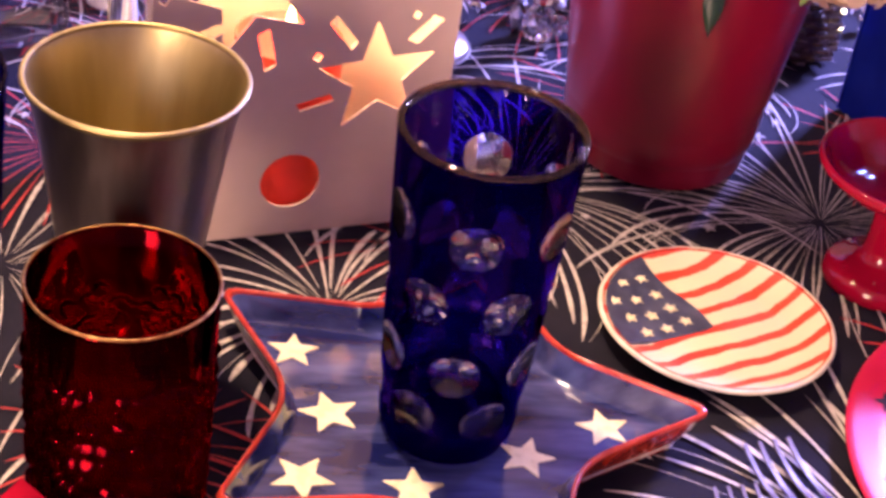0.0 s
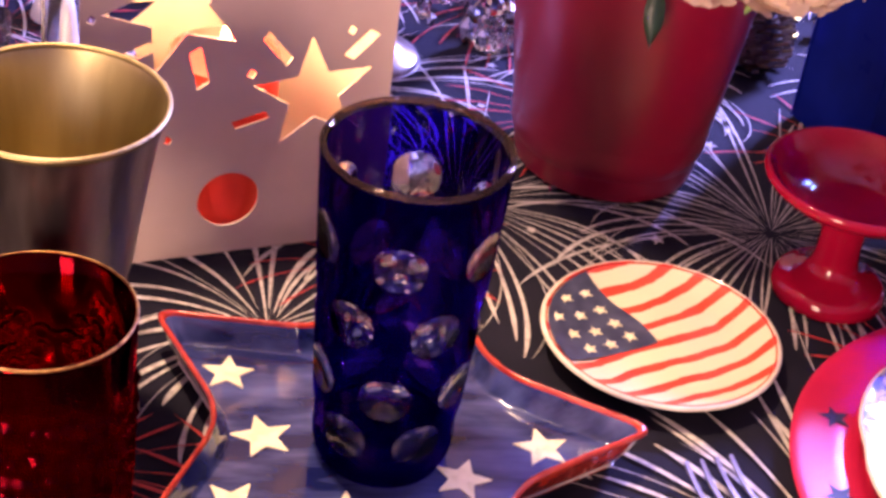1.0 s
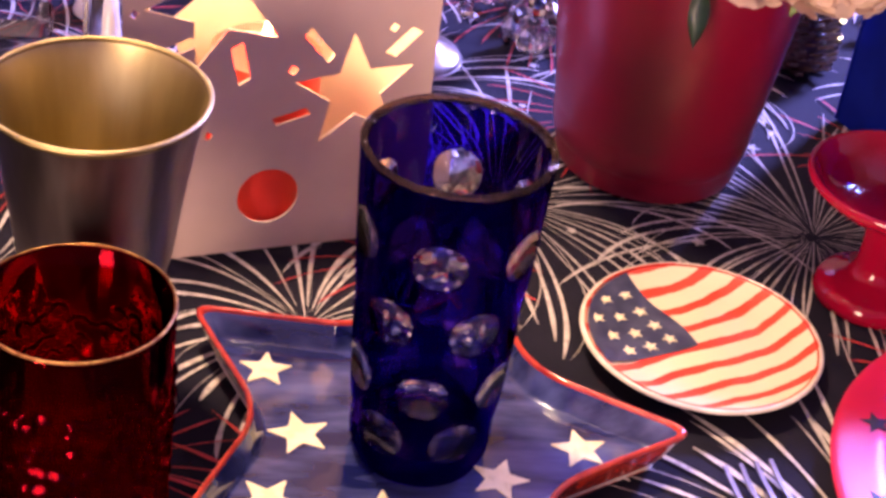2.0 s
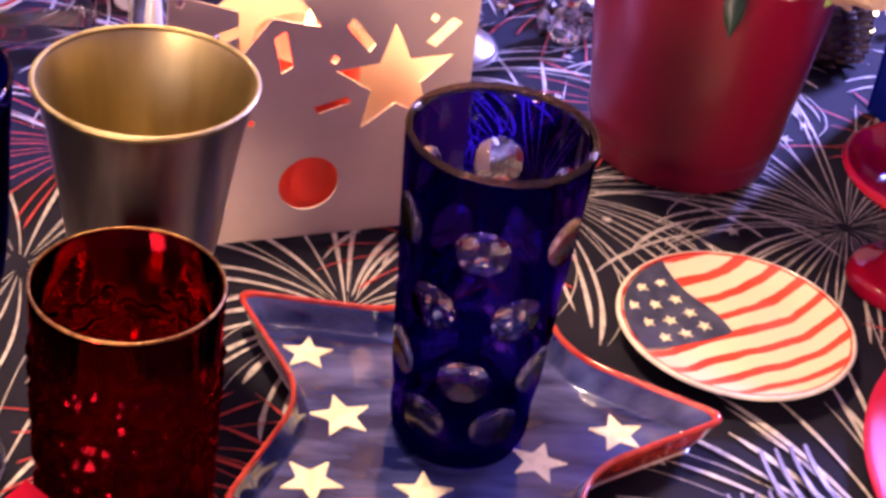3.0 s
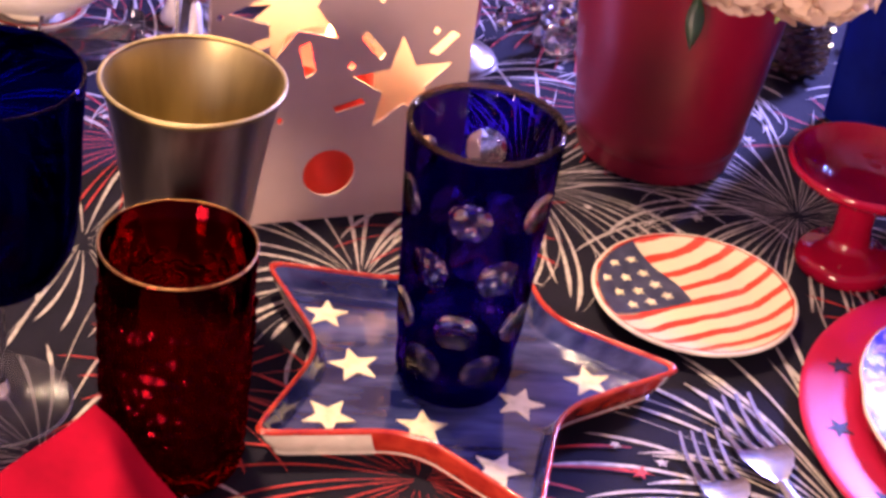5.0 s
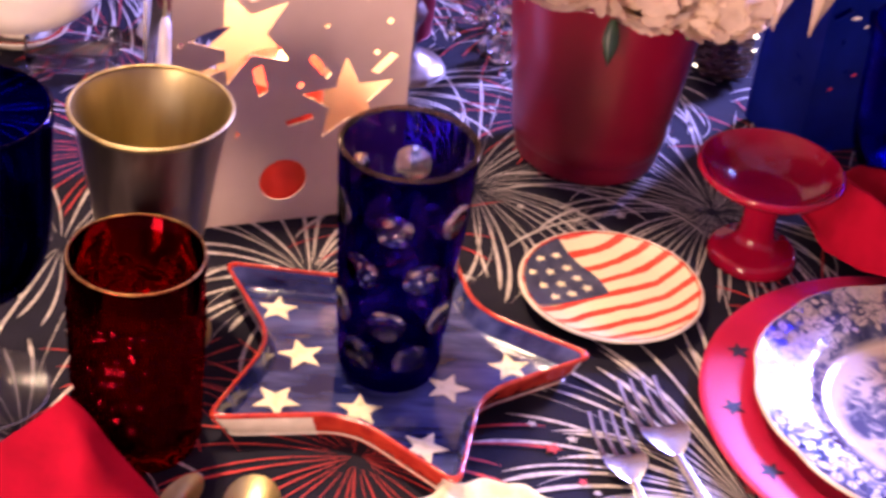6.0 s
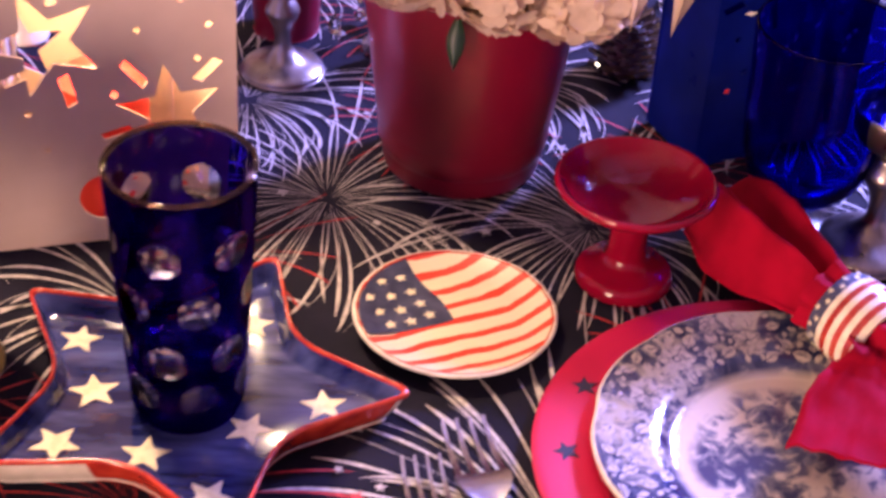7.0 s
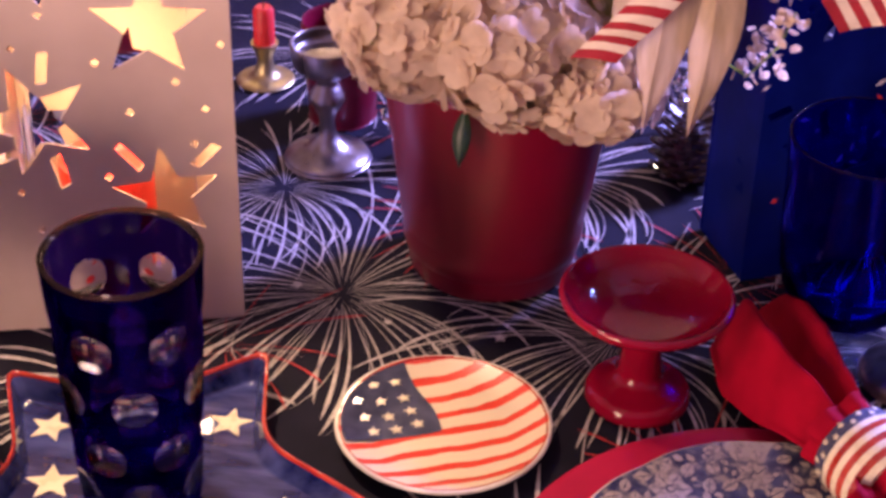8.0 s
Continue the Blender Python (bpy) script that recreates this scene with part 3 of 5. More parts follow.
def lantern(place, turn, width, height, depth, mats, label, face_label, left=-0.0155, circle=True, lean=0.024):
    """An open-topped card lantern with stars and confetti cut out of its face."""
    t = thing("star_lantern", place, turn, label, "lantern")
    holes = [star_points(r, 0.42, a, c) for c, r, a in LANTERN_CUTS["stars"]]
    for a, b, w in LANTERN_CUTS["slits"]:
        a, b = Vector(a), Vector(b)
        d = (b - a).normalized()
        n = Vector((-d.y, d.x)) * w
        holes.append([tuple(p) for p in (a - n + d * w * 0.6, b - n, b + n - d * w * 0.6, a + n)])
    for c in LANTERN_CUTS["dots"]:
        holes.append([(c[0] + dx, c[1] + dy) for dx, dy in ((0.0024, 0.0006), (-0.0004, 0.0028), (-0.0026, -0.0006), (0.0006, -0.0026))])
    if circle:
        holes.append([(0.0601 + 0.0160 * math.cos(2 * math.pi * k / 40), 0.0325 + 0.0160 * math.sin(2 * math.pi * k / 40)) for k in range(40)])
    right = left + width
    edge = [(left, 0.0), (right, 0.0), (right, height), (left, height)]
    holes = [h for h in holes if all(left + 0.002 < x < right - 0.002 and 0 < y < height - 0.002 for x, y in h)]

    def inside(p, poly):
        hit = False
        for (x1, y1), (x2, y2) in zip(poly, poly[1:] + poly[:1]):
            if (y1 > p[1]) != (y2 > p[1]) and p[0] < (x2 - x1) * (p[1] - y1) / (y2 - y1) + x1:
                hit = not hit
        return hit
    from mathutils import geometry

    def cut_sheet(loops):
        verts, edges = [], []
        for loop in [edge, *loops]:
            s = len(verts)
            verts += [Vector(p) for p in loop]
            edges += [(s + k, s + (k + 1) % len(loop)) for k in range(len(loop))]
        pts, _, tris, *_ = geometry.delaunay_2d_cdt(verts, edges, [], 0, 1e-6)
        return pts, tris
    vs, fs = cut_sheet(holes)

    def face_mesh():
        bm = bmesh.new()
        bv = [bm.verts.new((v.x, 0.0, v.y)) for v in vs]
        for f in fs:
            c = sum((vs[i] for i in f), Vector((0, 0))) / len(f)
            if not any(inside(c, h) for h in holes):
                bm.faces.new([bv[i] for i in f])
        bmesh.ops.recalc_face_normals(bm, faces=bm.faces)
        bmesh.ops.solidify(bm, geom=bm.faces[:], thickness=0.0012)
        return bm
    part("front_panel", face_mesh(), mats, t, face_label, smooth=False)
    holes = [star_points(0.030, 0.42, 20, (0.020, 0.082)), star_points(0.021, 0.42, 75, (0.076, 0.128)), star_points(0.020, 0.42, 5, (0.115, 0.19)), star_points(0.022, 0.42, 50, (0.03, 0.185))]
    edge = [(left + lean, 0.0), (right - lean, 0.0), (right - lean, height), (left + lean, height)]
    holes = [[(min(max(x, left + lean + 0.003), right - lean - 0.003), y) for x, y in h] for h in holes]
    vs, fs = cut_sheet(holes)
    back = face_mesh()
    bmesh.ops.translate(back, verts=back.verts, vec=(0, depth, 0))
    part("back_panel", back, mats, t, smooth=False)
    for x, d in ((left, 1), (right, -1)):
        wall = [(x + d * 0.0004, 0.0014), (x + d * 0.0016, 0.0014), (x + d * (lean + 0.0014), depth - 0.0014), (x + d * (lean + 0.0002), depth - 0.0014)]
        part("side_panel", plate_mesh(wall[::d], height), mats, t, smooth=False)
    part("base_panel", plate_mesh([(left + 0.003, 0.0016), (right - 0.003, 0.0016), (right - lean - 0.003, depth - 0.0016), (left + lean + 0.003, depth - 0.0016)], 0.0014, 0.0002), mats, t, smooth=False)
    return t


BAG = lantern((-0.1523, 0.1176, 0.0010), 26.2, 0.158, 0.262, 0.105, CARD, "taupe card lantern with cut-out stars, lit from inside", "card face with cut-out stars and confetti")


def votive(place, r, h, label):
    v = thing("pillar_candle", place, 0, label, "candle")
    part("wax", lathe(smooth_profile([(0, 0), (r, 0.0), (r, 0.002), (r, h - 0.003), (r - 0.002, h), (r - 0.006, h - 0.004), (0, h - 0.006)], 3), 40), WAX_RED, v, "red wax body", angle=0.8)
    part("wick", tube([(0, 0, h - 0.006), (0.0005, 0, h + 0.005)], 0.0008, 6), CONE_BROWN, v)
    part("flame", lathe(smooth_profile([(0, h + 0.003), (0.0032, h + 0.008), (0.0022, h + 0.015), (0, h + 0.024)], 4), 16), FLAME, v, "small yellow flame")
    return v


bag_candle = BAG.matrix_world @ Vector((0.065, 0.034, 0.0018))
votive(tuple(bag_candle), 0.0280, 0.092, "red pillar candle burning inside the taupe lantern")
bulb_light("candle_light", tuple(BAG.matrix_world @ Vector((0.065, 0.034, 0.126))), 0.85, (1.0, 0.62, 0.32), 0.008)
BLUE_BOX = lantern((0.2564, 0.3258, 0.0010), 35.0, 0.130, 0.235, 0.064, CARD_BLUE, "dark blue translucent lantern box with cut-out stars, unlit", "blue face with cut-out stars", left=0.0, circle=False, lean=0.0)

# ---- red flower vase ----
VASE = (0.0992, 0.2943)


def flower_vase():
    t = thing("flower_vase", (*VASE, 0.0008), 0, "red lacquered tin flower vase, tapered, full of white hydrangeas", "vase")
    H = 0.149
    o = smooth_profile([(0.0455, 0.0), (0.0505, 0.002), (0.0535, 0.009), (0.0612, 0.06), (0.0718, H - 0.004), (0.0738, H)], 6)
    i = smooth_profile([(0.0725, H + 0.0006), (0.0698, H - 0.004), (0.0592, 0.06), (0.0512, 0.012), (0.0, 0.008)], 6)
    part("body", lathe([(0, 0.0006), *o, *i], 96), RED_TIN, t)
    part("rolled_rim", ring_tube(0.0732, H + 0.0002, 0.0016, 96), RED_TIN, t)
    return t


flower_vase()

# ---- flag plate ----


def flag_material():
    m, nodes, links, b = material("flag stripes glaze")
    co = nodes.new("ShaderNodeTexCoord")
    sep = nodes.new("ShaderNodeSeparateXYZ")
    links.new(co.outputs["Object"], sep.inputs[0])

    def math_node(op, a, c=None, d=None):
        n = nodes.new("ShaderNodeMath")
        n.operation = op
        for k, v in enumerate((a, c, d)):
            if v is None:
                continue
            if isinstance(v, (int, float)):
                n.inputs[k].default_value = v
            else:
                links.new(v, n.inputs[k])
        return n.outputs[0]
    x, y = sep.outputs["X"], sep.outputs["Y"]
    noi = nodes.new("ShaderNodeTexNoise")
    noi.inputs["Scale"].default_value, noi.inputs["Detail"].default_value = 45.0, 3.0
    links.new(co.outputs["Object"], noi.inputs["Vector"])
    wave = math_node("MULTIPLY", math_node("SINE", math_node("MULTIPLY", x, 62.0)), 0.0016)
    wob = math_node("MULTIPLY", math_node("SUBTRACT", noi.outputs["Fac"], 0.5), 0.006)
    v = math_node("ADD", math_node("ADD", y, wave), wob)
    ph = math_node("FRACT", math_node("ADD", math_node("DIVIDE", v, 0.0149), 20.62))
    band = nodes.new("ShaderNodeMapRange")
    band.interpolation_type = "SMOOTHSTEP"
    band.inputs["From Min"].default_value, band.inputs["From Max"].default_value = 0.155, 0.20
    band.inputs["To Min"].default_value, band.inputs["To Max"].default_value = 1.0, 0.0
    links.new(math_node("ABSOLUTE", math_node("SUBTRACT", ph, 0.5)), band.inputs["Value"])
    red = nodes.new("ShaderNodeMix")
    red.data_type = "RGBA"
    red.inputs["A"].default_value, red.inputs["B"].default_value = (0.56, 0.035, 0.02, 1), (0.70, 0.075, 0.035, 1)
    links.new(noi.outputs["Fac"], red.inputs["Factor"])
    mix = nodes.new("ShaderNodeMix")
    mix.data_type = "RGBA"
    mix.inputs["A"].default_value = (0.66, 0.56, 0.36, 1)
    links.new(band.outputs[0], mix.inputs["Factor"])
    links.new(red.outputs["Result"], mix.inputs["B"])
    links.new(mix.outputs["Result"], b.inputs["Base Color"])
    b.inputs["Roughness"].default_value = 0.3
    b.inputs["Coat Weight"].default_value = 0.3
    return m


def flag_plate(place, turn):
    t = thing("flag_plate", place, turn, "small round ceramic plate painted with stars and stripes", "plate")
    under = smooth_profile([(0.0, 0.0015), (0.030, 0.0010), (0.036, 0.0002), (0.040, 0.0016), (0.052, 0.0070), (0.0602, 0.0112), (0.0611, 0.0124), (0.0604, 0.0134), (0.0592, 0.0136)], 5)
    part("body", lathe(under, 128), GLAZE_WHITE, t, "cream glazed underside and rim")
    top = smooth_profile([(0.0592, 0.0136), (0.0570, 0.0124), (0.050, 0.0096), (0.042, 0.0072), (0.032, 0.0062), (0.0, 0.0060)], 5)
    part("painted_face", lathe(top, 128), flag_material(), t, "cream and red wavy stripes")
    part("red_line", ring_tube(0.0583, 0.0129, 0.0006, 128, 6), GLAZE_RED, t, "thin red line round the rim")

    def height(r):
        return 0.0060 + (0.0 if r < 0.032 else 0.000012 if r < 0.033 else 0.0076 * ((r - 0.032) / 0.0272) ** 1.45)
    cx0, cx1, cy0, cy1 = -0.06, -0.0010, 0.0008, 0.0600

    def fn(u, v):
        y = cy0 + v * (cy1 - cy0)
        edge = cx1 + 0.0022 * math.sin(y * 90.0)
        y2 = y + 0.0015 * math.sin(u * 5)
        x = cx0 + u * (edge - cx0)
        r = math.hypot(x, y2)
        if r > 0.0572:
            x, y2 = x * 0.0572 / r, y2 * 0.0572 / r
        return (x, y2, height(min(r, 0.0572)) + 0.0005)
    bm = sheet(fn, 36, 36)
    bmesh.ops.remove_doubles(bm, verts=bm.verts, dist=0.0002)
    canton = part("canton", bm, NAVY_FLAT, t, "faded navy corner field")
    for x, y in ((-0.012, 0.009), (-0.025, 0.008), (-0.038, 0.009), (-0.012, 0.021), (-0.0255, 0.020), (-0.0395, 0.021), (-0.012, 0.033), (-0.026, 0.0325), (-0.040, 0.0335), (-0.013, 0.045), (-0.0265, 0.0445)):
        z = height(math.hypot(x, y))
        part("painted_star", plate_mesh(star_points(0.0042, 0.42, 20 + 400 * x, (x, y)), 0.0004, z + 0.0008), GLAZE_CREAM, canton, smooth=False)
    return t


flag_plate((0.1274, 0.1126, 0.0004), 39.0)

# ---- red compote ----


def compote(place):
    t = thing("compote_dish", place, 0, "glossy crimson footed compote dish, empty", "dish")
    o = smooth_profile([(0.0, 0.0), (0.027, 0.0), (0.0305, 0.0015), (0.0310, 0.0045), (0.0285, 0.0095), (0.020, 0.0135), (0.0135, 0.0185), (0.0118, 0.030), (0.0125, 0.043),
                        (0.0160, 0.0502), (0.0270, 0.0558), (0.0400, 0.0623), (0.0475, 0.0683), (0.0496, 0.0718), (0.0490, 0.0740), (0.0470, 0.0742), (0.0446, 0.0712), (0.0385, 0.0640), (0.026, 0.0570), (0.012, 0.0545), (0.0, 0.0540)], 7)
    part("body", lathe(o, 112), RED_GLOSS, t)
    return t


compote((0.2215, 0.1876, 0.0008))

# ---- charger and dinner plate ----


def transfer_material():
    m, nodes, links, b = material("blue transferware glaze")
    co = nodes.new("ShaderNodeTexCoord")
    n1 = nodes.new("ShaderNodeTexNoise")
    n1.inputs["Scale"].default_value, n1.inputs["Detail"].default_value, n1.inputs["Distortion"].default_value = 70.0, 7.0, 1.4
    links.new(co.outputs["Object"], n1.inputs["Vector"])
    n2 = nodes.new("ShaderNodeTexNoise")
    n2.inputs["Scale"].default_value, n2.inputs["Detail"].default_value = 24.0, 5.0
    links.new(co.outputs["Object"], n2.inputs["Vector"])
    add = nodes.new("ShaderNodeMath")
    add.operation = "MULTIPLY_ADD"
    add.inputs[1].default_value = 0.55
    links.new(n1.outputs["Fac"], add.inputs[0])
    half = nodes.new("ShaderNodeMath")
    half.operation = "MULTIPLY"
    half.inputs[1].default_value = 0.5
    links.new(n2.outputs["Fac"], half.inputs[0])
    links.new(half.outputs[0], add.inputs[2])
    def ramp(stops):
        r = nodes.new("ShaderNodeValToRGB")
        e = r.color_ramp.elements
        e[0].position, e[0].color = stops[0]
        e[1].position, e[1].color = stops[-1]
        for at, c in stops[1:-1]:
            e.new(at).color = c
        links.new(add.outputs[0], r.inputs["Fac"])
        return r.outputs[0]
    border = ramp([(0.44, (0.022, 0.026, 0.065, 1)), (0.53, (0.07, 0.075, 0.11, 1)), (0.62, (0.40, 0.35, 0.27, 1))])
    middle = ramp([(0.47, (0.05, 0.055, 0.10, 1)), (0.535, (0.18, 0.18, 0.19, 1)), (0.60, (0.56, 0.48, 0.35, 1))])
    sep = nodes.new("ShaderNodeVectorMath")
    sep.operation = "LENGTH"
    flat = nodes.new("ShaderNodeVectorMath")
    flat.operation = "MULTIPLY"
    flat.inputs[1].default_value = (1, 1, 0)
    links.new(co.outputs["Object"], flat.inputs[0])
    links.new(flat.outputs[0], sep.inputs[0])
    wav = nodes.new("ShaderNodeMath")
    wav.operation = "MULTIPLY_ADD"
    wav.inputs[1].default_value, wav.inputs[2].default_value = 0.030, -0.015
    links.new(n2.outputs["Fac"], wav.inputs[0])
    rad = nodes.new("ShaderNodeMath")
    rad.operation = "ADD"
    links.new(sep.outputs["Value"], rad.inputs[0])
    links.new(wav.outputs[0], rad.inputs[1])

    def blend(first, second, at, soft, value):
        k = nodes.new("ShaderNodeMapRange")
        k.inputs["From Min"].default_value, k.inputs["From Max"].default_value = at - soft, at + soft
        links.new(value, k.inputs["Value"])
        mx = nodes.new("ShaderNodeMix")
        mx.data_type = "RGBA"
        links.new(k.outputs[0], mx.inputs["Factor"])
        for slot, c in (("A", first), ("B", second)):
            if isinstance(c, tuple):
                mx.inputs[slot].default_value = c
            else:
                links.new(c, mx.inputs[slot])
        return mx.outputs["Result"]
    inner = blend(middle, (0.56, 0.48, 0.35, 1), 0.059, 0.004, rad.outputs[0])
    whole = blend(inner, border, 0.073, 0.0035, sep.outputs["Value"])
    links.new(whole, b.inputs["Base Color"])
    b.inputs["Roughness"].default_value = 0.08
    b.inputs["Coat Weight"].default_value = 0.25
    bp = nodes.new("ShaderNodeBump")
    bp.inputs["Strength"].default_value, bp.inputs["Distance"].default_value = 0.30, 0.0012
    links.new(n1.outputs["Fac"], bp.inputs["Height"])
    links.new(bp.outputs[0], b.inputs["Normal"])
    return m


TRANSFER = transfer_material()
CHARGER = (0.3320, 0.0320)
DINNER = (0.3366, 0.0372)


def charger():
    t = thing("charger_plate", (*CHARGER, 0.0008), 0, "red lacquered charger plate with dark stars round its rim", "plate")
    o = smooth_profile([(0.0, 0.0012), (0.095, 0.0010), (0.102, 0.0006), (0.112, 0.0046), (0.138, 0.0066), (0.1440, 0.0062), (0.1452, 0.0074), (0.1442, 0.0088), (0.138, 0.0090), (0.113, 0.0070), (0.103, 0.0036), (0.0, 0.0034)], 6)
    body = part("body", lathe(o, 160), RED_PLASTIC, t)
    for k in range(13):
        a = math.radians(163.5 + k * 26.0)
        c = (0.1262 * math.cos(a), 0.1262 * math.sin(a))
        part("star_mark", plate_mesh(star_points(0.0082, 0.42, 30 + 20 * k, c), 0.0006, 0.0082), DARK_INK, body, "dark blue star", smooth=False)
    return t


def dinner_plate():
    t = thing("dinner_plate", (*DINNER, 0.0048), 0, "blue and cream transferware dinner plate with floral border", "plate")
    R = 0.119

    def scallop(bm):
        for v in bm.verts:
            r = math.hypot(v.co.x, v.co.y)
            if r > 0.09:
                a = math.atan2(v.co.y, v.co.x)
                k = 1 - 0.016 * ((r - 0.09) / 0.03) * (0.5 + 0.5 * math.cos(a * 10)) ** 3
                v.co.x *= k
                v.co.y *= k
        return bm
    o = smooth_profile([(0.0, 0.0004), (0.066, 0.0002), (0.071, 0.0018), (0.082, 0.0068), (0.105, 0.0108), (R - 0.001, 0.0132), (R, 0.0146), (R - 0.0016, 0.0156)], 6)
    part("body", scallop(lathe(o, 160)), GLAZE_WHITE, t, "cream underside and edge")
    i = smooth_profile([(R - 0.0016, 0.0156), (0.105, 0.0130), (0.084, 0.0092), (0.076, 0.0052), (0.071, 0.0034), (0.060, 0.0028), (0.0, 0.0028)], 6)
    part("printed_face", scallop(lathe(i, 160)), TRANSFER, t, "blue printed scene and border")

    def z_at(r):
        pts = [(0.06, 0.0028), (0.071, 0.0034), (0.076, 0.0052), (0.084, 0.0092), (0.105, 0.0130), (0.118, 0.0156)]
        for (a, p), (c, q) in zip(pts, pts[1:]):
            if r <= c:
                return p + (q - p) * (r - a) / (c - a)
        return 0.0156
    rng = random.Random(9)
    border = bmesh.new()

    def petal(cx, cy, ang, length, wide, vein=0.0):
        for side in (-1, 1):
            rows = []
            for s in range(6):
                u = s / 5
                half = wide * math.sin(math.pi * min(1, 0.10 + 0.88 * u)) * 0.5
                row = []
                for q in (min(vein, half * 0.6), half * 0.55, half):
                    q *= side
                    x = cx + math.cos(ang) * length * u - math.sin(ang) * q
                    y = cy + math.sin(ang) * length * u + math.cos(ang) * q
                    h = math.hypot(x, y)
                    r = min(max(h, 0.078), 0.1150)
                    x, y = x * r / h, y * r / h
                    row.append(border.verts.new((x, y, z_at(r) + 0.0006)))
                rows.append(row)
            for a, c in zip(rows, rows[1:]):
                for q in (0, 1):
                    f = border.faces.new((a[q], c[q], c[q + 1], a[q + 1]) if side > 0 else (a[q], a[q + 1], c[q + 1], c[q]))
    taken = []
    for k in range(13):
        a = 2 * math.pi * (k + rng.uniform(-0.15, 0.15)) / 13
        big = (1.0, 0.72, 0.88)[k % 3]
        r = 0.0975 + rng.uniform(-0.004, 0.004) * (1.9 - big) * 1.6
        cx, cy = r * math.cos(a), r * math.sin(a)
        taken.append((cx, cy, 0.0130 * big))
        n = rng.choice((6, 7))
        for p in range(n):
            b = a + 2 * math.pi * p / n
            petal(cx + 0.0026 * math.cos(b), cy + 0.0026 * math.sin(b), b, 0.0108 * big, 0.0098 * big, 0.0003)
        for p in range(5):
            b = a + 2 * math.pi * p / 5
            petal(cx, cy, b, 0.0020, 0.0016)
    for k in range(2600):
        big = rng.uniform(0.0046, 0.0058) if k < 700 else rng.uniform(0.0018, 0.0034)
        a, r = rng.uniform(0, 2 * math.pi), rng.uniform(0.082, 0.1145)
        cx, cy = r * math.cos(a), r * math.sin(a)
        if any((cx - x) ** 2 + (cy - y) ** 2 < (0.90 * (big + q)) ** 2 for x, y, q in taken):
            continue
        taken.append((cx, cy, big))
        b = a + rng.uniform(-1.4, 1.4)
        petal(cx - big * math.cos(b), cy - big * math.sin(b), b, big * 2.0, big * 1.35, 0.0003 if big > 0.004 else 0.0)
    tagged(part("flower_border", border, BORDER_CREAM, t, "cream printed flowers and leaves", angle=1.2), kind="stuff")
    return t


charger()
dinner_plate()

# ---- napkins and ring ----


def napkin_cloth(name, spine, widths, folds, lift, label, thick=0.0022, seed=1, droop=0.35):
    """A folded cloth that follows a spine, gathered where it is narrow."""
    t = thing(name, (0, 0, 0), 0, label, "napkin")
    pts = [Vector(p) for p in spine]

    def along(u):
        k = min(u * (len(pts) - 1), len(pts) - 1.0001)
        i = int(k)
        f = k - i
        p = [pts[max(i - 1, 0)], pts[i], pts[i + 1], pts[min(i + 2, len(pts) - 1)]]
        c = 0.5 * (2 * p[1] + (p[2] - p[0]) * f + (2 * p[0] - 5 * p[1] + 4 * p[2] - p[3]) * f * f + (3 * p[1] - p[0] - 3 * p[2] + p[3]) * f ** 3)
        w = widths[i] * (1 - f) + widths[i + 1] * f
        l = lift[i] * (1 - f) + lift[i + 1] * f
        return c, w, l

    def fn(u, v):
        c, w, l = along(u)
        d = (along(min(u + 0.02, 1))[0] - along(max(u - 0.02, 0))[0])
        side = Vector((-d.y, d.x, 0)).normalized()
        s = 2 * v - 1
        z = l * (math.cos(math.pi * s * folds + seed) * 0.5 + 0.5) * (1 - 0.3 * abs(s)) - droop * w * s * s * 0.5
        z += 0.0016 * noise.noise(Vector((u * 9 + seed, v * 7, seed))) + 0.0042 * noise.noise(Vector((u * 3.5 + seed, v * 13, seed + 2))) * (0.4 + 0.6 * abs(s))
        q = c + side * (s * w * 0.5 * (1 + 0.05 * noise.noise(Vector((u * 6, seed, s)))))
        return (q.x, q.y, max(q.z + z, 0.0035))
    part("cloth", sheet(fn, 60, 44, thick), RED_LINEN, t, angle=1.3)
    return t


RING = Vector((0.3599, 0.1237, 0.041))
AXIS = Vector((0.74, -0.66, -0.08)).normalized()


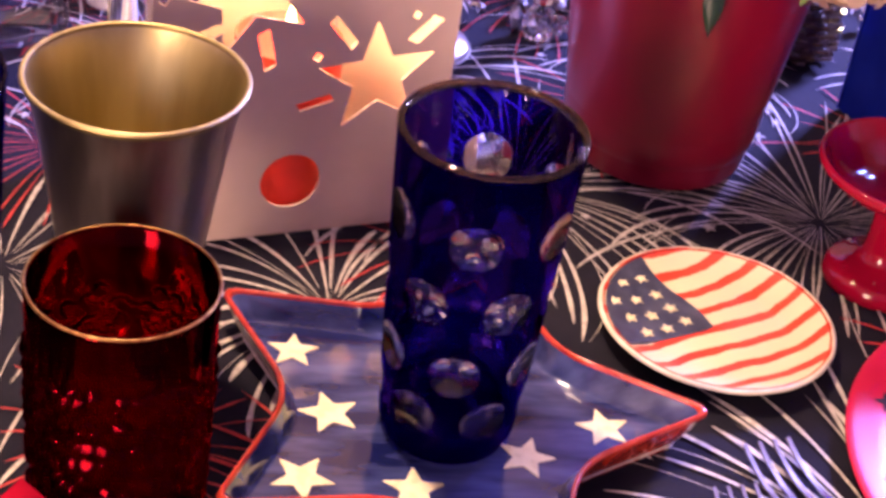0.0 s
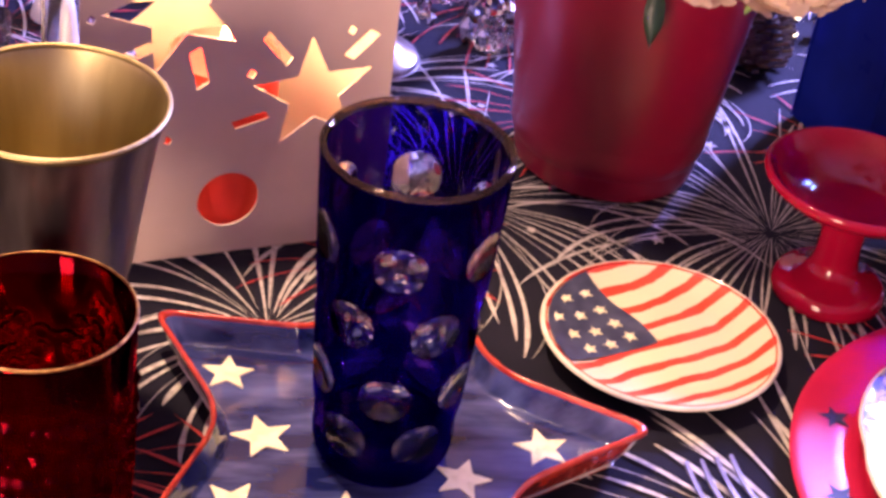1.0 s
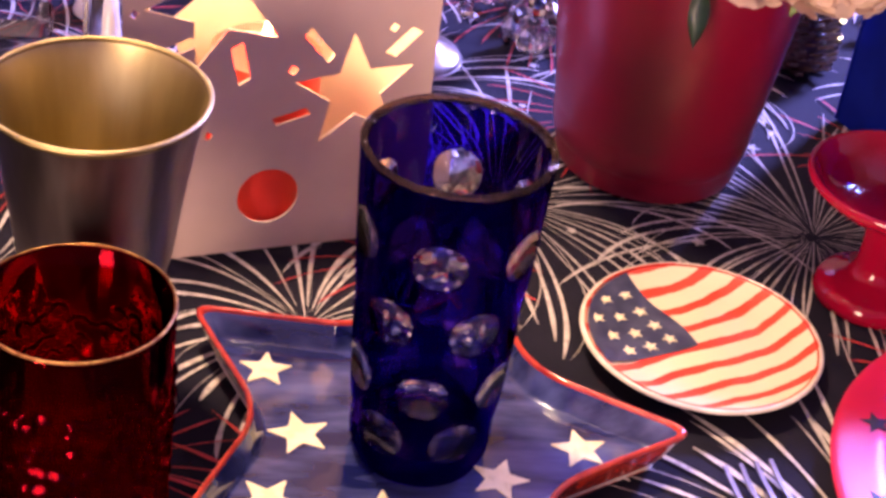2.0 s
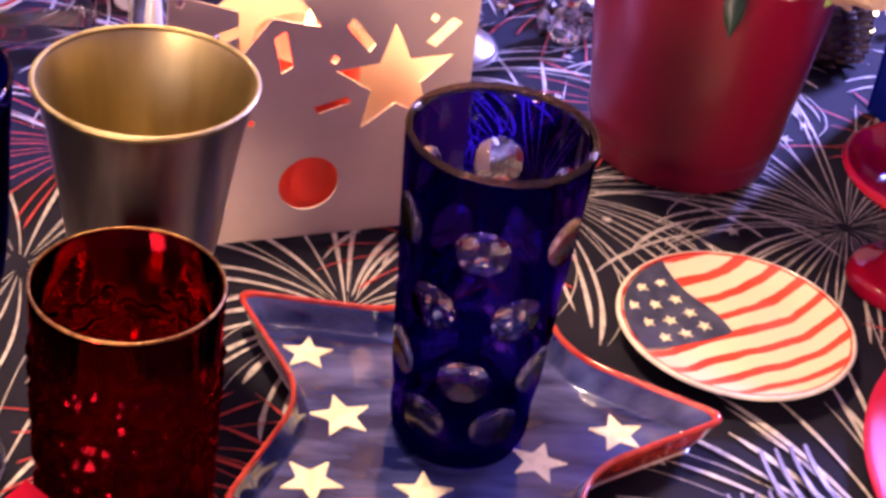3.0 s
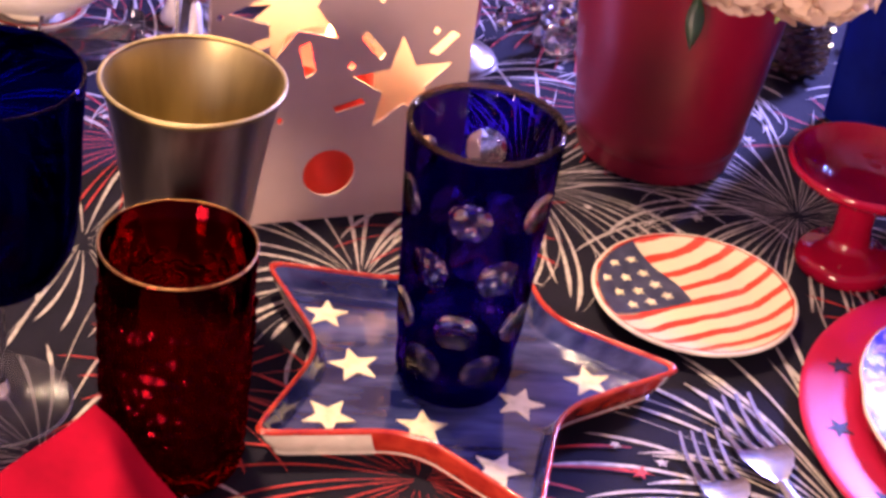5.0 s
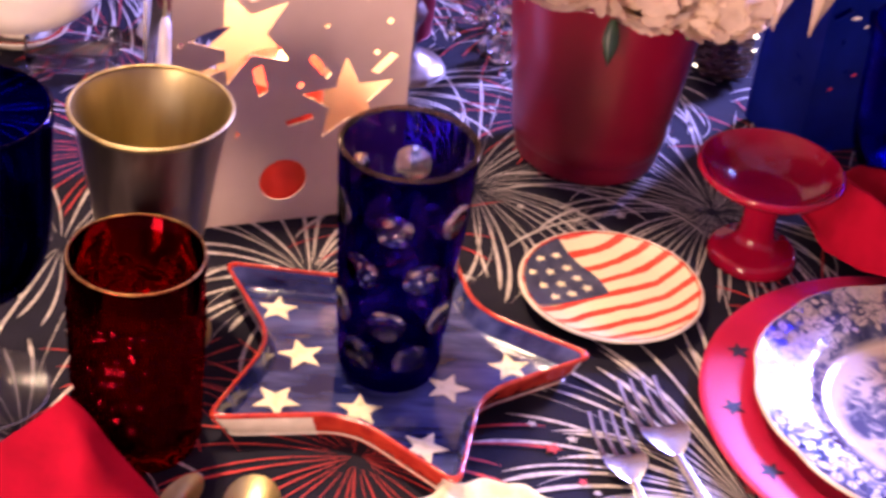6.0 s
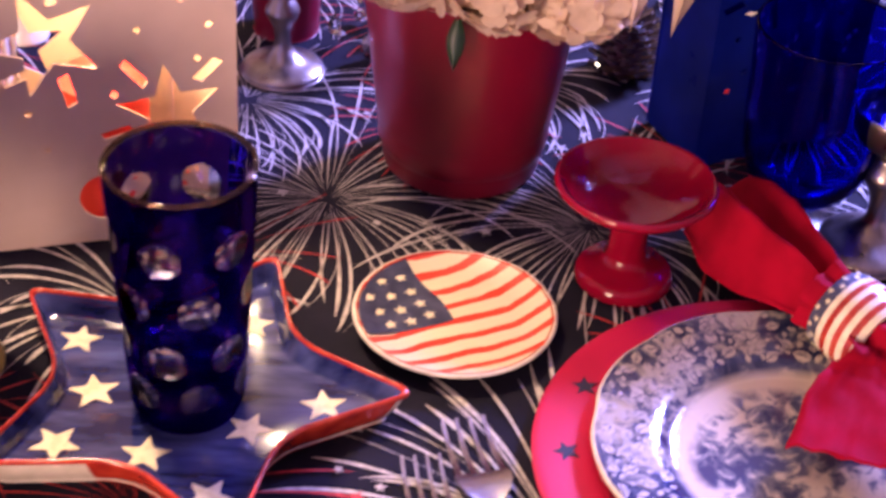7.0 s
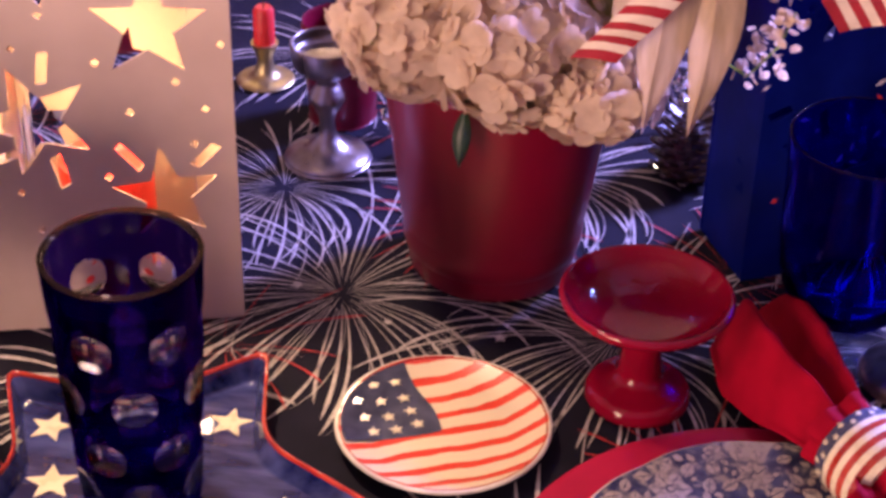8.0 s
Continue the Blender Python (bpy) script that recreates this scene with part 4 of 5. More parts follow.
def ringed_napkin():
    a = RING - AXIS * 0.004
    t = napkin_cloth("napkin", [(0.2746, 0.2660, 0.020), (0.2857, 0.2445, 0.030), (0.3038, 0.2073, 0.034), (0.3308, 0.1635, 0.040), tuple(a)],
                     [0.036, 0.070, 0.076, 0.050, 0.026], 2.2, [0.010, 0.026, 0.034, 0.026, 0.012], "folded red cotton napkin drawn through a painted ring", seed=3.3, droop=0.5)
    low = napkin_cloth("napkin", [tuple(RING + AXIS * 0.006), (0.3789, 0.0947, 0.048), (0.3829, 0.0769, 0.044), (0.3810, 0.0507, 0.038), (0.3751, 0.0163, 0.031)],
                       [0.030, 0.056, 0.082, 0.100, 0.106], 1.0, [0.010, 0.018, 0.014, 0.009, 0.006], "x", seed=4, droop=0.12)
    tail = low.children[0]
    tail.parent = t
    tail.name = "tail"
    bpy.data.objects.remove(low)
    m = Matrix.Translation(RING) @ AXIS.to_track_quat("Z", "Y").to_matrix().to_4x4()

    def fn(u, v):
        a = 2 * math.pi * v
        z = -0.030 + 0.066 * u
        r = 0.0195 * (1 + 0.10 * math.cos(5 * a + 2 * u) + 0.06 * math.cos(9 * a)) * (1.0 + 0.35 * max(0.0, abs(u - 0.45) - 0.25) * 2) * (1 if u < 0.9 else 0.75)
        return tuple(m @ Vector((r * math.cos(a), r * math.sin(a), z)))
    part("gather", sheet(fn, 20, 60), RED_LINEN, t, "bunched cloth inside the ring", angle=1.4)
    return t


ringed_napkin()


def napkin_ring():
    t = new("napkin_ring")
    q = AXIS.to_track_quat("Z", "Y").to_matrix().to_4x4()
    t.matrix_world = Matrix.Translation(RING) @ q
    t.empty_display_size = 0.02
    tagged(t, "napkin ring painted with red and white stripes and starry blue edge", "napkin ring")
    R, L = 0.0265, 0.036

    def bulge(z):
        return R * (1 - 0.10 * (2 * z / L) ** 2)

    def band(z0, z1, lift=0.0):
        zs = [z0 + (z1 - z0) * k / 3 for k in range(4)]
        o = [(bulge(z) + lift, z) for z in zs]
        i = [(bulge(z) - 0.003, z) for z in reversed(zs)]
        return lathe(o + i, 72, closed=True)
    edges = [-L / 2 + L * k / 9 for k in range(10)]
    for k, (a, b) in enumerate(zip(edges, edges[1:])):
        if k < 2:
            if k == 0:
                blue = part("blue_band", band(edges[0], edges[2]), NAVY_FLAT, t, "dark blue edge band")
            continue
        part("stripe", band(a, b), GLAZE_RED if k % 2 else GLAZE_CREAM, t, "red painted stripe" if k % 2 else "cream painted stripe")
    for k in range(26):
        a = 2 * math.pi * k / 26
        z = edges[0] + L / 9 * (0.55 if k % 2 else 1.35)
        pts = star_points(0.0021, 0.42, 18)
        bm = plate_mesh(pts, 0.0006)
        m = Matrix.Rotation(a, 4, "Z") @ Matrix.Translation((bulge(z) - 0.0002, 0, z)) @ Matrix.Rotation(math.pi / 2, 4, "Y")
        bmesh.ops.transform(bm, matrix=m, verts=bm.verts)
        part("painted_star", bm, GLAZE_CREAM, blue, smooth=False)
    return t


napkin_ring()


def folded_corner():
    t = thing("napkin", (0, 0, 0), 0, "bright red cotton napkin with a folded peak beside the red tumbler", "napkin")
    peak, right, left = Vector((-0.1612, -0.1241, 0.054)), Vector((-0.1063, -0.1454, 0.014)), Vector((-0.1990, -0.1811, 0.042))

    def fn(u, v):
        p = peak + (right - peak) * (u * 2.4) + (left - peak) * (v * 2.4)
        z = p.z + 0.010 * math.sin(math.pi * min(1, 1.2 * u)) * math.sin(math.pi * min(1, 1.2 * v)) + 0.0015 * noise.noise(Vector((u * 5, v * 5, 2)))
        z += 0.004 * math.exp(-((u - v - 0.1) / 0.08) ** 2)
        return (p.x, p.y, max(z, 0.004 + 0.004 * noise.noise(Vector((u * 3, v * 3, 5))) + 0.002))
    part("cloth", sheet(fn, 56, 56, 0.0016), RED_LINEN, t, angle=1.3)

    def under(u, v):
        x, y, z = fn(u, v)
        return (x + 0.006 - 0.02 * v, y - 0.012, max(z - 0.010 - 0.012 * u, 0.0025))
    part("under_fold", sheet(under, 40, 40, 0.0016), RED_LINEN, t, angle=1.3)
    return t


folded_corner()

# ---- cutlery ----


def fork(place, turn, size, label):
    t = thing("fork", place, turn, label, "fork", "forks beside the charger")
    s = size

    def outline_head(u):
        return (0.0030 + 0.0112 * math.sin(math.pi * min(1, max(0, u)) * 0.62)) * s
    head = bmesh.new()

    def fn(u, v):
        y = (-0.020 + 0.024 * u) * s
        w = outline_head(u)
        x = (2 * v - 1) * w
        return (x, y, 0.0042 + 0.0030 * math.sin(u * 2.4) - 0.0016 * math.cos((2 * v - 1) * 1.4) + 0.0016)
    crown = part("head", sheet(fn, 14, 10, 0.0014, head), SILVER, t)
    for k in range(4):
        x0 = (-0.0114 + 0.0076 * k) * s
        rows = []
        bm = bmesh.new()
        for i in range(9):
            u = i / 8
            w = (0.0018 - 0.0007 * u) * s
            y, z = (0.003 + 0.040 * u) * s, 0.0066 - 0.0050 * math.sin(u * 1.9) + 0.0065 * u * u
            x = x0 * (1 - 0.06 * u)
            rows.append([bm.verts.new(p) for p in ((x - w, y, z - 0.0006), (x + w, y, z - 0.0006), (x + w * 0.8, y, z + 0.0006), (x - w * 0.8, y, z + 0.0006))])
        for a, b in zip(rows, rows[1:]):
            for q in range(4):
                bm.faces.new((a[q], a[(q + 1) % 4], b[(q + 1) % 4], b[q]))
        bm.faces.new(rows[0][::-1])
        bm.faces.new(rows[-1])
        part("tine", bm, SILVER, crown)

    def hn(u, v):
        w = (0.0030 + 0.0050 * u * u) * s
        return ((2 * v - 1) * w, (-0.019 - 0.125 * u) * s, 0.0058 + 0.006 * math.sin(math.pi * u) * 0.6 - 0.0030 * u + 0.0008 * math.cos((2 * v - 1) * 1.5))
    part("handle", sheet(hn, 26, 6, 0.0020), SILVER, t)
    return t


fork((0.1448, -0.0490, 0.0004), 20.0, 0.95, "small silver salad fork lying on the cloth")
fork((0.1667, -0.0178, 0.0004), 24.0, 1.08, "silver dinner fork lying beside the red charger")


def spoon(place, turn, mat, label, wide=1.0):
    t = thing("spoon", place, turn, label, "spoon", "spoons in front of the star dish")

    def bowl(u, v):
        a = 2 * math.pi * v
        r = u
        return (0.0155 * wide * r * math.cos(a), 0.0215 * r * math.sin(a), 0.0030 + 0.0062 * r * r)
    part("bowl", sheet(bowl, 12, 40, 0.0011), mat, t)

    def hn(u, v):
        w = 0.0026 + 0.0046 * u * u
        return ((2 * v - 1) * w, -0.0212 - 0.11 * u, 0.0092 + 0.004 * math.sin(math.pi * u) - 0.005 * u)
    part("handle", sheet(hn, 24, 6, 0.0020), mat, t)
    return t


spoon((-0.0555, -0.1357, 0.0006), 4, BRASS, "gold coloured spoon lying on the cloth")
spoon((-0.0944, -0.1418, 0.0006), -16, BRASS, "narrow gold coloured spoon lying beside another", 0.62)


def scalloped_dish(place):
    t = thing("scalloped_dish", place, 0, "cream glazed dish with scalloped edge", "dish")
    bm = lathe(smooth_profile([(0, 0.001), (0.030, 0.0006), (0.042, 0.006), (0.050, 0.012), (0.0505, 0.0135), (0.049, 0.0135), (0.040, 0.008), (0.028, 0.004), (0, 0.004)], 5), 120)
    for v in bm.verts:
        r = math.hypot(v.co.x, v.co.y)
        if r > 0.036:
            k = 1 + 0.030 * math.cos(14 * math.atan2(v.co.y, v.co.x)) * (r - 0.036) / 0.014
            v.co.x, v.co.y = v.co.x * k, v.co.y * k
    part("body", bm, GLAZE_CREAM, t)
    return t


scalloped_dish((0.0782, -0.1430, 0.0008))

# ---- flowers in the vase ----


def petal_mesh(bm, m, size, cup, rng):
    rows = []
    for y, w in ((0.04, 0.10), (0.25, 0.36), (0.50, 0.52), (0.75, 0.50), (0.92, 0.34), (1.0, 0.14)):
        rows.append([bm.verts.new(m @ Vector((s * w * size, y * size, cup * size * (y * y + 0.6 * s * s * w) + rng.uniform(-0.02, 0.02) * size))) for s in (-1, -0.5, 0, 0.5, 1)])
    for a, b in zip(rows, rows[1:]):
        for q in range(4):
            bm.faces.new((a[q], a[q + 1], b[q + 1], b[q]))


def hydrangea(centre, radius, mat, seed, flat=0.85):
    """A mophead: a dome of many four-petalled florets."""
    rng = random.Random(seed)
    t = thing("hydrangea", centre, 0, "white hydrangea mophead flower in the red vase", "flower", "hydrangeas in the vase")
    bm = bmesh.new()
    n = int(460 * (radius / 0.06) ** 2)
    for k in range(n):
        zc = 1 - 2 * (k + 0.5) / n
        a = k * 2.39996 + rng.uniform(-0.2, 0.2)
        s = math.sqrt(1 - zc * zc)
        d = Vector((s * math.cos(a), s * math.sin(a), zc))
        p = Vector((d.x, d.y, d.z * flat)) * radius * rng.uniform(0.86, 1.10)
        base = Matrix.Translation(p) @ d.to_track_quat("Z", "Y").to_matrix().to_4x4() @ pose(0, 0, 0, rng.uniform(-18, 18), rng.uniform(-18, 18), rng.uniform(0, 90))
        size = rng.uniform(0.0080, 0.0125)
        for q in range(4):
            petal_mesh(bm, base @ Matrix.Rotation(q * math.pi / 2 + rng.uniform(-0.2, 0.2), 4, "Z"), size, 0.22, rng)
    tagged(part("mophead", bm, mat, t, "many white petals", angle=1.5), kind="stuff")
    part("core", lathe(smooth_profile([(0, -radius * 0.72), (radius * 0.6, -radius * 0.45), (radius * 0.84, 0), (radius * 0.6, radius * 0.5), (0, radius * 0.7)], 4), 20), PETAL_GREEN, t, "pale green heart")
    low = Vector((VASE[0], VASE[1], 0.03)) - Vector(centre)
    part("stem", tube([(0, 0, -radius * 0.5), tuple(low * 0.5 + Vector((0, 0, -0.005))), tuple(low)], 0.0028, 8), STEM, t)
    return t


HEADS = [(0.0652, 0.2466, 0.187, 0.045, 1), (0.1251, 0.2375, 0.189, 0.047, 2), (0.1710, 0.2419, 0.172, 0.035, 3), (0.1010, 0.2936, 0.234, 0.061, 4),
         (0.0530, 0.3061, 0.224, 0.049, 5), (0.1678, 0.3119, 0.219, 0.051, 6), (0.1078, 0.3490, 0.219, 0.053, 7)]
for x, y, z, r, s in HEADS:
    hydrangea((x, y, z), r, PETAL_GREEN if s in (4, 5, 6) else PETAL, s)


def lily(place):
    t = thing("lily", place, 0, "cream lily with long drooping petals in the vase", "flower")
    petals = [((-0.012, -0.010, 0.0), (-0.010, -0.034, -0.030), (-0.018, -0.026, -0.101), 0.0165),
              ((0.008, -0.006, 0.0), (0.020, -0.030, -0.030), (0.006, -0.024, -0.102), 0.0150),
              ((-0.016, 0.004, 0.0), (-0.034, -0.012, -0.020), (-0.040, -0.016, -0.074), 0.0140),
              ((0.012, 0.008, 0.0), (0.040, 0.010, 0.008), (0.048, 0.012, -0.030), 0.0120),
              ((0.0, 0.012, 0.0), (0.004, 0.036, 0.022), (0.010, 0.062, 0.016), 0.0140)]
    for a, m, e, wide in petals:
        a, m, e = Vector(a), Vector(m), Vector(e)
        side = (e - a).cross(Vector((0, 1, 0.2)) if abs((e - a).y) < 0.04 else Vector((0, 0, 1))).normalized()

        def fn(u, v, a=a, m=m, e=e, side=side, wide=wide):
            p = a * (1 - u) ** 2 + m * (2 * u * (1 - u)) + e * u * u
            s = 2 * v - 1
            w = wide * (0.45 + 0.55 * math.sin(math.pi * min(1.0, 0.15 + 0.85 * u))) * (1 - u ** 3.0) ** 0.8 + 0.0004
            p = p + side * (s * w)
            return (p.x, p.y + 0.006 * s * s * (1 - 0.5 * u) - 0.0022 * math.exp(-(s * 6) ** 2), p.z + 0.0008 * math.sin(18 * u + 3 * s))
        part("petal", sheet(fn, 20, 12, 0.0007), LILY, t, "cream curved petal")
    part("stem", tube([(0, 0, 0.002), (-0.040, 0.030, -0.03), (-0.110, 0.040, -0.14)], 0.0026, 8), STEM, t)
    return t


lily((0.2227, 0.2403, 0.262))


def flag_pick(place, along, stack, count, foot, label):
    """Cloth stripes run along one vector and are stacked along the other; foot is where the stick goes in."""
    t = thing("flag_pick", place, 0, label, "small flag")
    along, stack = Vector(along), Vector(stack)

    def strip(k):
        def fn(u, v):
            p = along * u + stack * (k + v) + Vector((0, 0, 0.0026)) * math.sin(math.pi * u)
            return (p.x, p.y - 0.003 * math.sin(math.pi * u) + 0.0018 * math.sin(k * 0.9 + v * 0.9), p.z)
        return fn
    for k in range(count):
        part("stripe", sheet(strip(k), 12, 2, 0.0004), FLAG_RED if k % 2 == 0 else FLAG_WHITE, t, "red cloth stripe" if k % 2 == 0 else "white cloth stripe")
    part("stick", tube([tuple(along + stack * count + Vector((0.001, 0.003, 0.004))), tuple(along * 0.9 + Vector((0, 0.006, 0))), foot], 0.0012, 8), TABLE_WOOD, t)
    return t


flag_pick((0.1660, 0.1958, 0.208), (0.0245, 0.001, 0.0010), (0.0038, 0.0004, 0.0048), 9, (0.000, 0.045, -0.030), "small striped cloth flag stuck among the flowers")
flag_pick((0.2965, 0.2777, 0.208), (-0.026, 0.002, 0.034), (0.0056, 0.0004, 0.0020), 7, (-0.130, 0.035, -0.005), "small striped cloth flag over the blue lantern")


def vase_leaf(place, turn, length):
    t = new("leaf")
    t.matrix_world = pose(*place, 0, 0, turn)
    tagged(t, "dark green leaf hanging over the red vase", "leaf")

    def fn(u, v):
        s = 2 * v - 1
        w = 0.0065 * math.sin(math.pi * (0.08 + 0.92 * u)) * (1 - 0.35 * u)
        return (s * w, -0.006 - 0.010 * math.sin(u * 1.6) + 0.002 * s * s, -length * u)
    part("blade", sheet(fn, 14, 6, 0.0006), LEAF, t)
    return t


vase_leaf((0.1020, 0.2202, 0.151), 3, 0.030)

# ---- candlesticks ----


def candlestick(place, k, label):
    t = thing("candlestick", place, 0, label, "candlestick", "pewter candlesticks")
    p = smooth_profile([(0.0, 0.0), (0.0285, 0.0), (0.0300, 0.0016), (0.0292, 0.004), (0.0240, 0.0072), (0.0145, 0.0115), (0.0075, 0.019), (0.0055, 0.027), (0.0068, 0.036), (0.0112, 0.0450),
                        (0.0125, 0.0500), (0.0098, 0.0560), (0.0070, 0.0610), (0.0105, 0.0660), (0.0200, 0.0720), (0.0236, 0.0800), (0.0245, 0.0900), (0.0225, 0.0905), (0.0205, 0.082), (0.0, 0.080)], 5)
    p = [(r * k, z * k) for r, z in p]
    foot = [q for q in p if q[1] <= 0.0115 * k]
    cup = [q for q in p if q[1] >= 0.0640 * k]
    stem = [foot[-1], *[q for q in p if 0.0115 * k < q[1] < 0.0640 * k], cup[0]]
    part("foot", lathe(foot, 72), PEWTER, t)
    part("stem", lathe(stem, 72), PEWTER, t)
    part("cup", lathe(cup, 72), PEWTER, t)
    return t


candlestick((-0.0476, 0.3762, 0.0008), 1.0, "pewter candlestick with a round foot and baluster stem")
candlestick((0.3749, 0.2622, 0.0008), 1.15, "pewter candlestick with a broad foot beside the blue goblet")

# ---- things at the back of the table ----


def back_vase(place, r, h, label):
    t = thing("red_vase", place, 0, label, "vase")
    part("body", lathe(smooth_profile([(0, 0), (r * 0.8, 0), (r * 0.84, 0.003), (r * 0.92, h * 0.5), (r, h), (r - 0.002, h + 0.001), (r * 0.88, h * 0.5), (r * 0.78, 0.006), (0, 0.005)], 5), 64), RED_TIN, t)
    return t


back_vase((-0.0612, 0.4396, 0.0008), 0.029, 0.072, "red lacquered tin vase behind the candlestick")
back_vase((-0.2699, 0.5094, 0.0008), 0.05, 0.09, "red lacquered tin vase at the back of the table")


def taper_candle(place):
    t = thing("taper_candle", place, 0, "short red candle in a small gold holder", "candle")
    part("holder", lathe(smooth_profile([(0, 0), (0.020, 0), (0.021, 0.002), (0.010, 0.006), (0.006, 0.018), (0.010, 0.030), (0.0095, 0.032), (0.0, 0.031)], 5), 40), BRASS, t, "small gold holder")
    part("wax", lathe([(0, 0.031), (0.0082, 0.031), (0.0078, 0.058), (0.006, 0.061), (0, 0.060)], 24), WAX_RED, t, "red wax stick")
    part("wick", tube([(0, 0, 0.059), (0.0004, 0, 0.067)], 0.0007, 6), CONE_BROWN, t)
    return t


taper_candle((-0.1350, 0.4680, 0.0008))


def bead_cluster(place, n, spread, seed, label):
    """Cut-glass beads and spiky drops on wire."""
    t = thing("glass_bead_garland", place, 0, label, "garland")
    rng = random.Random(seed)
    for k in range(n):
        x, y = rng.gauss(0, spread), rng.gauss(0, spread * 0.7)
        r = rng.uniform(0.003, 0.0065)
        bm = bmesh.new()
        bmesh.ops.create_icosphere(bm, subdivisions=1, radius=r, matrix=Matrix.Translation((x, y, r + rng.uniform(0, 0.012))) @ Matrix.Diagonal((1, 1, rng.uniform(1, 1.8), 1)))
        part("bead", bm, CLEAR if k % 3 else SILVER, t, smooth=False)
    for k in range(14):
        a, l = rng.uniform(0, 6.28), rng.uniform(0.015, 0.035)
        x, y = rng.gauss(0, spread * 0.5), rng.gauss(0, spread * 0.4)
        part("spike", tube([(x, y, 0.004), (x + l * math.cos(a) * 0.6, y + l * math.sin(a) * 0.6, 0.010 + rng.uniform(0, 0.02)), (x + l * math.cos(a), y + l * math.sin(a), 0.004)], [0.0018, 0.0012, 0.0004], 5), SILVER, t)
    return t


bead_cluster((0.0396, 0.4497, 0.001), 46, 0.035, 1, "garland of clear glass beads and silver spikes")
bead_cluster((0.1641, 0.5413, 0.001), 40, 0.04, 2, "garland of clear glass beads beside the flowers")


def drop_pendant(place):
    t = thing("crystal_stand", place, 0, "clear faceted crystal stand at the back", "candle holder")
    z = 0.0
    for r in (0.013, 0.009, 0.011, 0.008, 0.010):
        part("bead", lathe([(0, z), (r * 0.7, z + r * 0.25), (r, z + r), (r * 0.7, z + r * 1.7), (0, z + 2 * r)], 10), CLEAR, t, smooth=False)
        z += 2 * r
    return t


drop_pendant((0.0247, 0.4039, 0.001))


def ornament(place, seed):
    """A dark pine cone with small lights among its scales."""
    t = thing("pine_cone", place, 0, "dark pine cone dusted with glitter and tiny lights", "ornament")
    rng = random.Random(seed)
    for k in range(90):
        zc = 0.002 + 0.044 * k / 90
        a = k * 2.39996
        r = 0.026 * math.sqrt(max(0.05, 1 - ((zc - 0.016) / 0.032) ** 2))
        m = pose(r * 0.7 * math.cos(a), r * 0.7 * math.sin(a), zc, 0, -20 - 400 * zc, math.degrees(a))
        bm = bmesh.new()
        box(bm, (0, -0.0042, -0.0009), (0.0105, 0.0042, 0.0009))
        for v in bm.verts:
            if v.co.x > 0.005:
                v.co.y *= 0.5
        bmesh.ops.transform(bm, matrix=m, verts=bm.verts)
        part("scale", bm, CONE_BROWN, t, smooth=False)
    part("heart", lathe(smooth_profile([(0, 0), (0.018, 0.004), (0.020, 0.016), (0.012, 0.036), (0, 0.046)], 4), 20), CONE_BROWN, t)
    for k in range(6):
        a = rng.uniform(0, 6.28)
        bm = bmesh.new()
        bmesh.ops.create_icosphere(bm, subdivisions=2, radius=0.0019, matrix=Matrix.Translation((0.026 * math.cos(a), 0.026 * math.sin(a), rng.uniform(0.012, 0.04))))
        part("tiny_light", bm, FAIRY, t)
    return t


ornament((0.1960, 0.4443, 0.0008), 3)


def glint_flecks(box_thing, mats):
    """Cream and red diamonds and slivers on the blue lantern's front as painted glints."""
    rng = random.Random(4)
    face = next(c for c in box_thing.children if c.name.startswith("front_panel"))
    for k in range(34):
        x, z = rng.uniform(0.008, 0.122), rng.uniform(0.05, 0.225)
        long, wide, turn = rng.uniform(0.0020, 0.0050), rng.uniform(0.0011, 0.0020), rng.uniform(0, math.pi)
        pts = [(long * math.cos(turn), long * math.sin(turn)), (-wide * math.sin(turn), wide * math.cos(turn)),
               (-long * math.cos(turn), -long * math.sin(turn)), (wide * math.sin(turn), -wide * math.cos(turn))]
        bm = plate_mesh(pts, 0.0005)
        tilt = pose(x, -0.0022, z, 90 + rng.uniform(-10, 10), 0, rng.uniform(-12, 12))
        bmesh.ops.transform(bm, matrix=tilt, verts=bm.verts)
        # Plain cream or red colour stands in for each sparkle.
        part("confetti", bm, mats[0] if k % 3 else mats[1], face, smooth=False)


glint_flecks(BLUE_BOX, (PORCELAIN, WAX_RED))


def filler_sprig(place):
    """Lacy white filler flowers at the edge of the bouquet."""
    t = thing("filler_sprig", place, 0, "sprig of tiny lacy white filler flowers beside the lily", "flower")
    rng = random.Random(12)
    stem = [(-0.158, 0.042, -0.100), (-0.100, 0.050, 0.004), (-0.012, 0.004, -0.014), (0.004, 0.0, 0.010), (0.010, 0.002, 0.030)]
    part("stem", tube(stem, [0.0012, 0.0011, 0.0009, 0.0007, 0.0005], 6), STEM, t)
    bm = bmesh.new()
    for k in range(70):
        u = rng.random()
        p = Vector(stem[2]).lerp(Vector(stem[4]), u) + Vector((rng.gauss(0, 0.006), rng.gauss(0, 0.005), rng.gauss(0, 0.006)))
        base = Matrix.Translation(p) @ pose(0, 0, 0, rng.uniform(20, 120), rng.uniform(-40, 40), rng.uniform(0, 360))
        for q in range(5):
            petal_mesh(bm, base @ Matrix.Rotation(q * 1.2566, 4, "Z"), rng.uniform(0.0022, 0.0036), 0.3, rng)
    tagged(part("flower_spray", bm, PETAL, t, "tiny white blossom spray", angle=1.5), kind="stuff")
    return t


filler_sprig((0.2640, 0.2540, 0.1960))


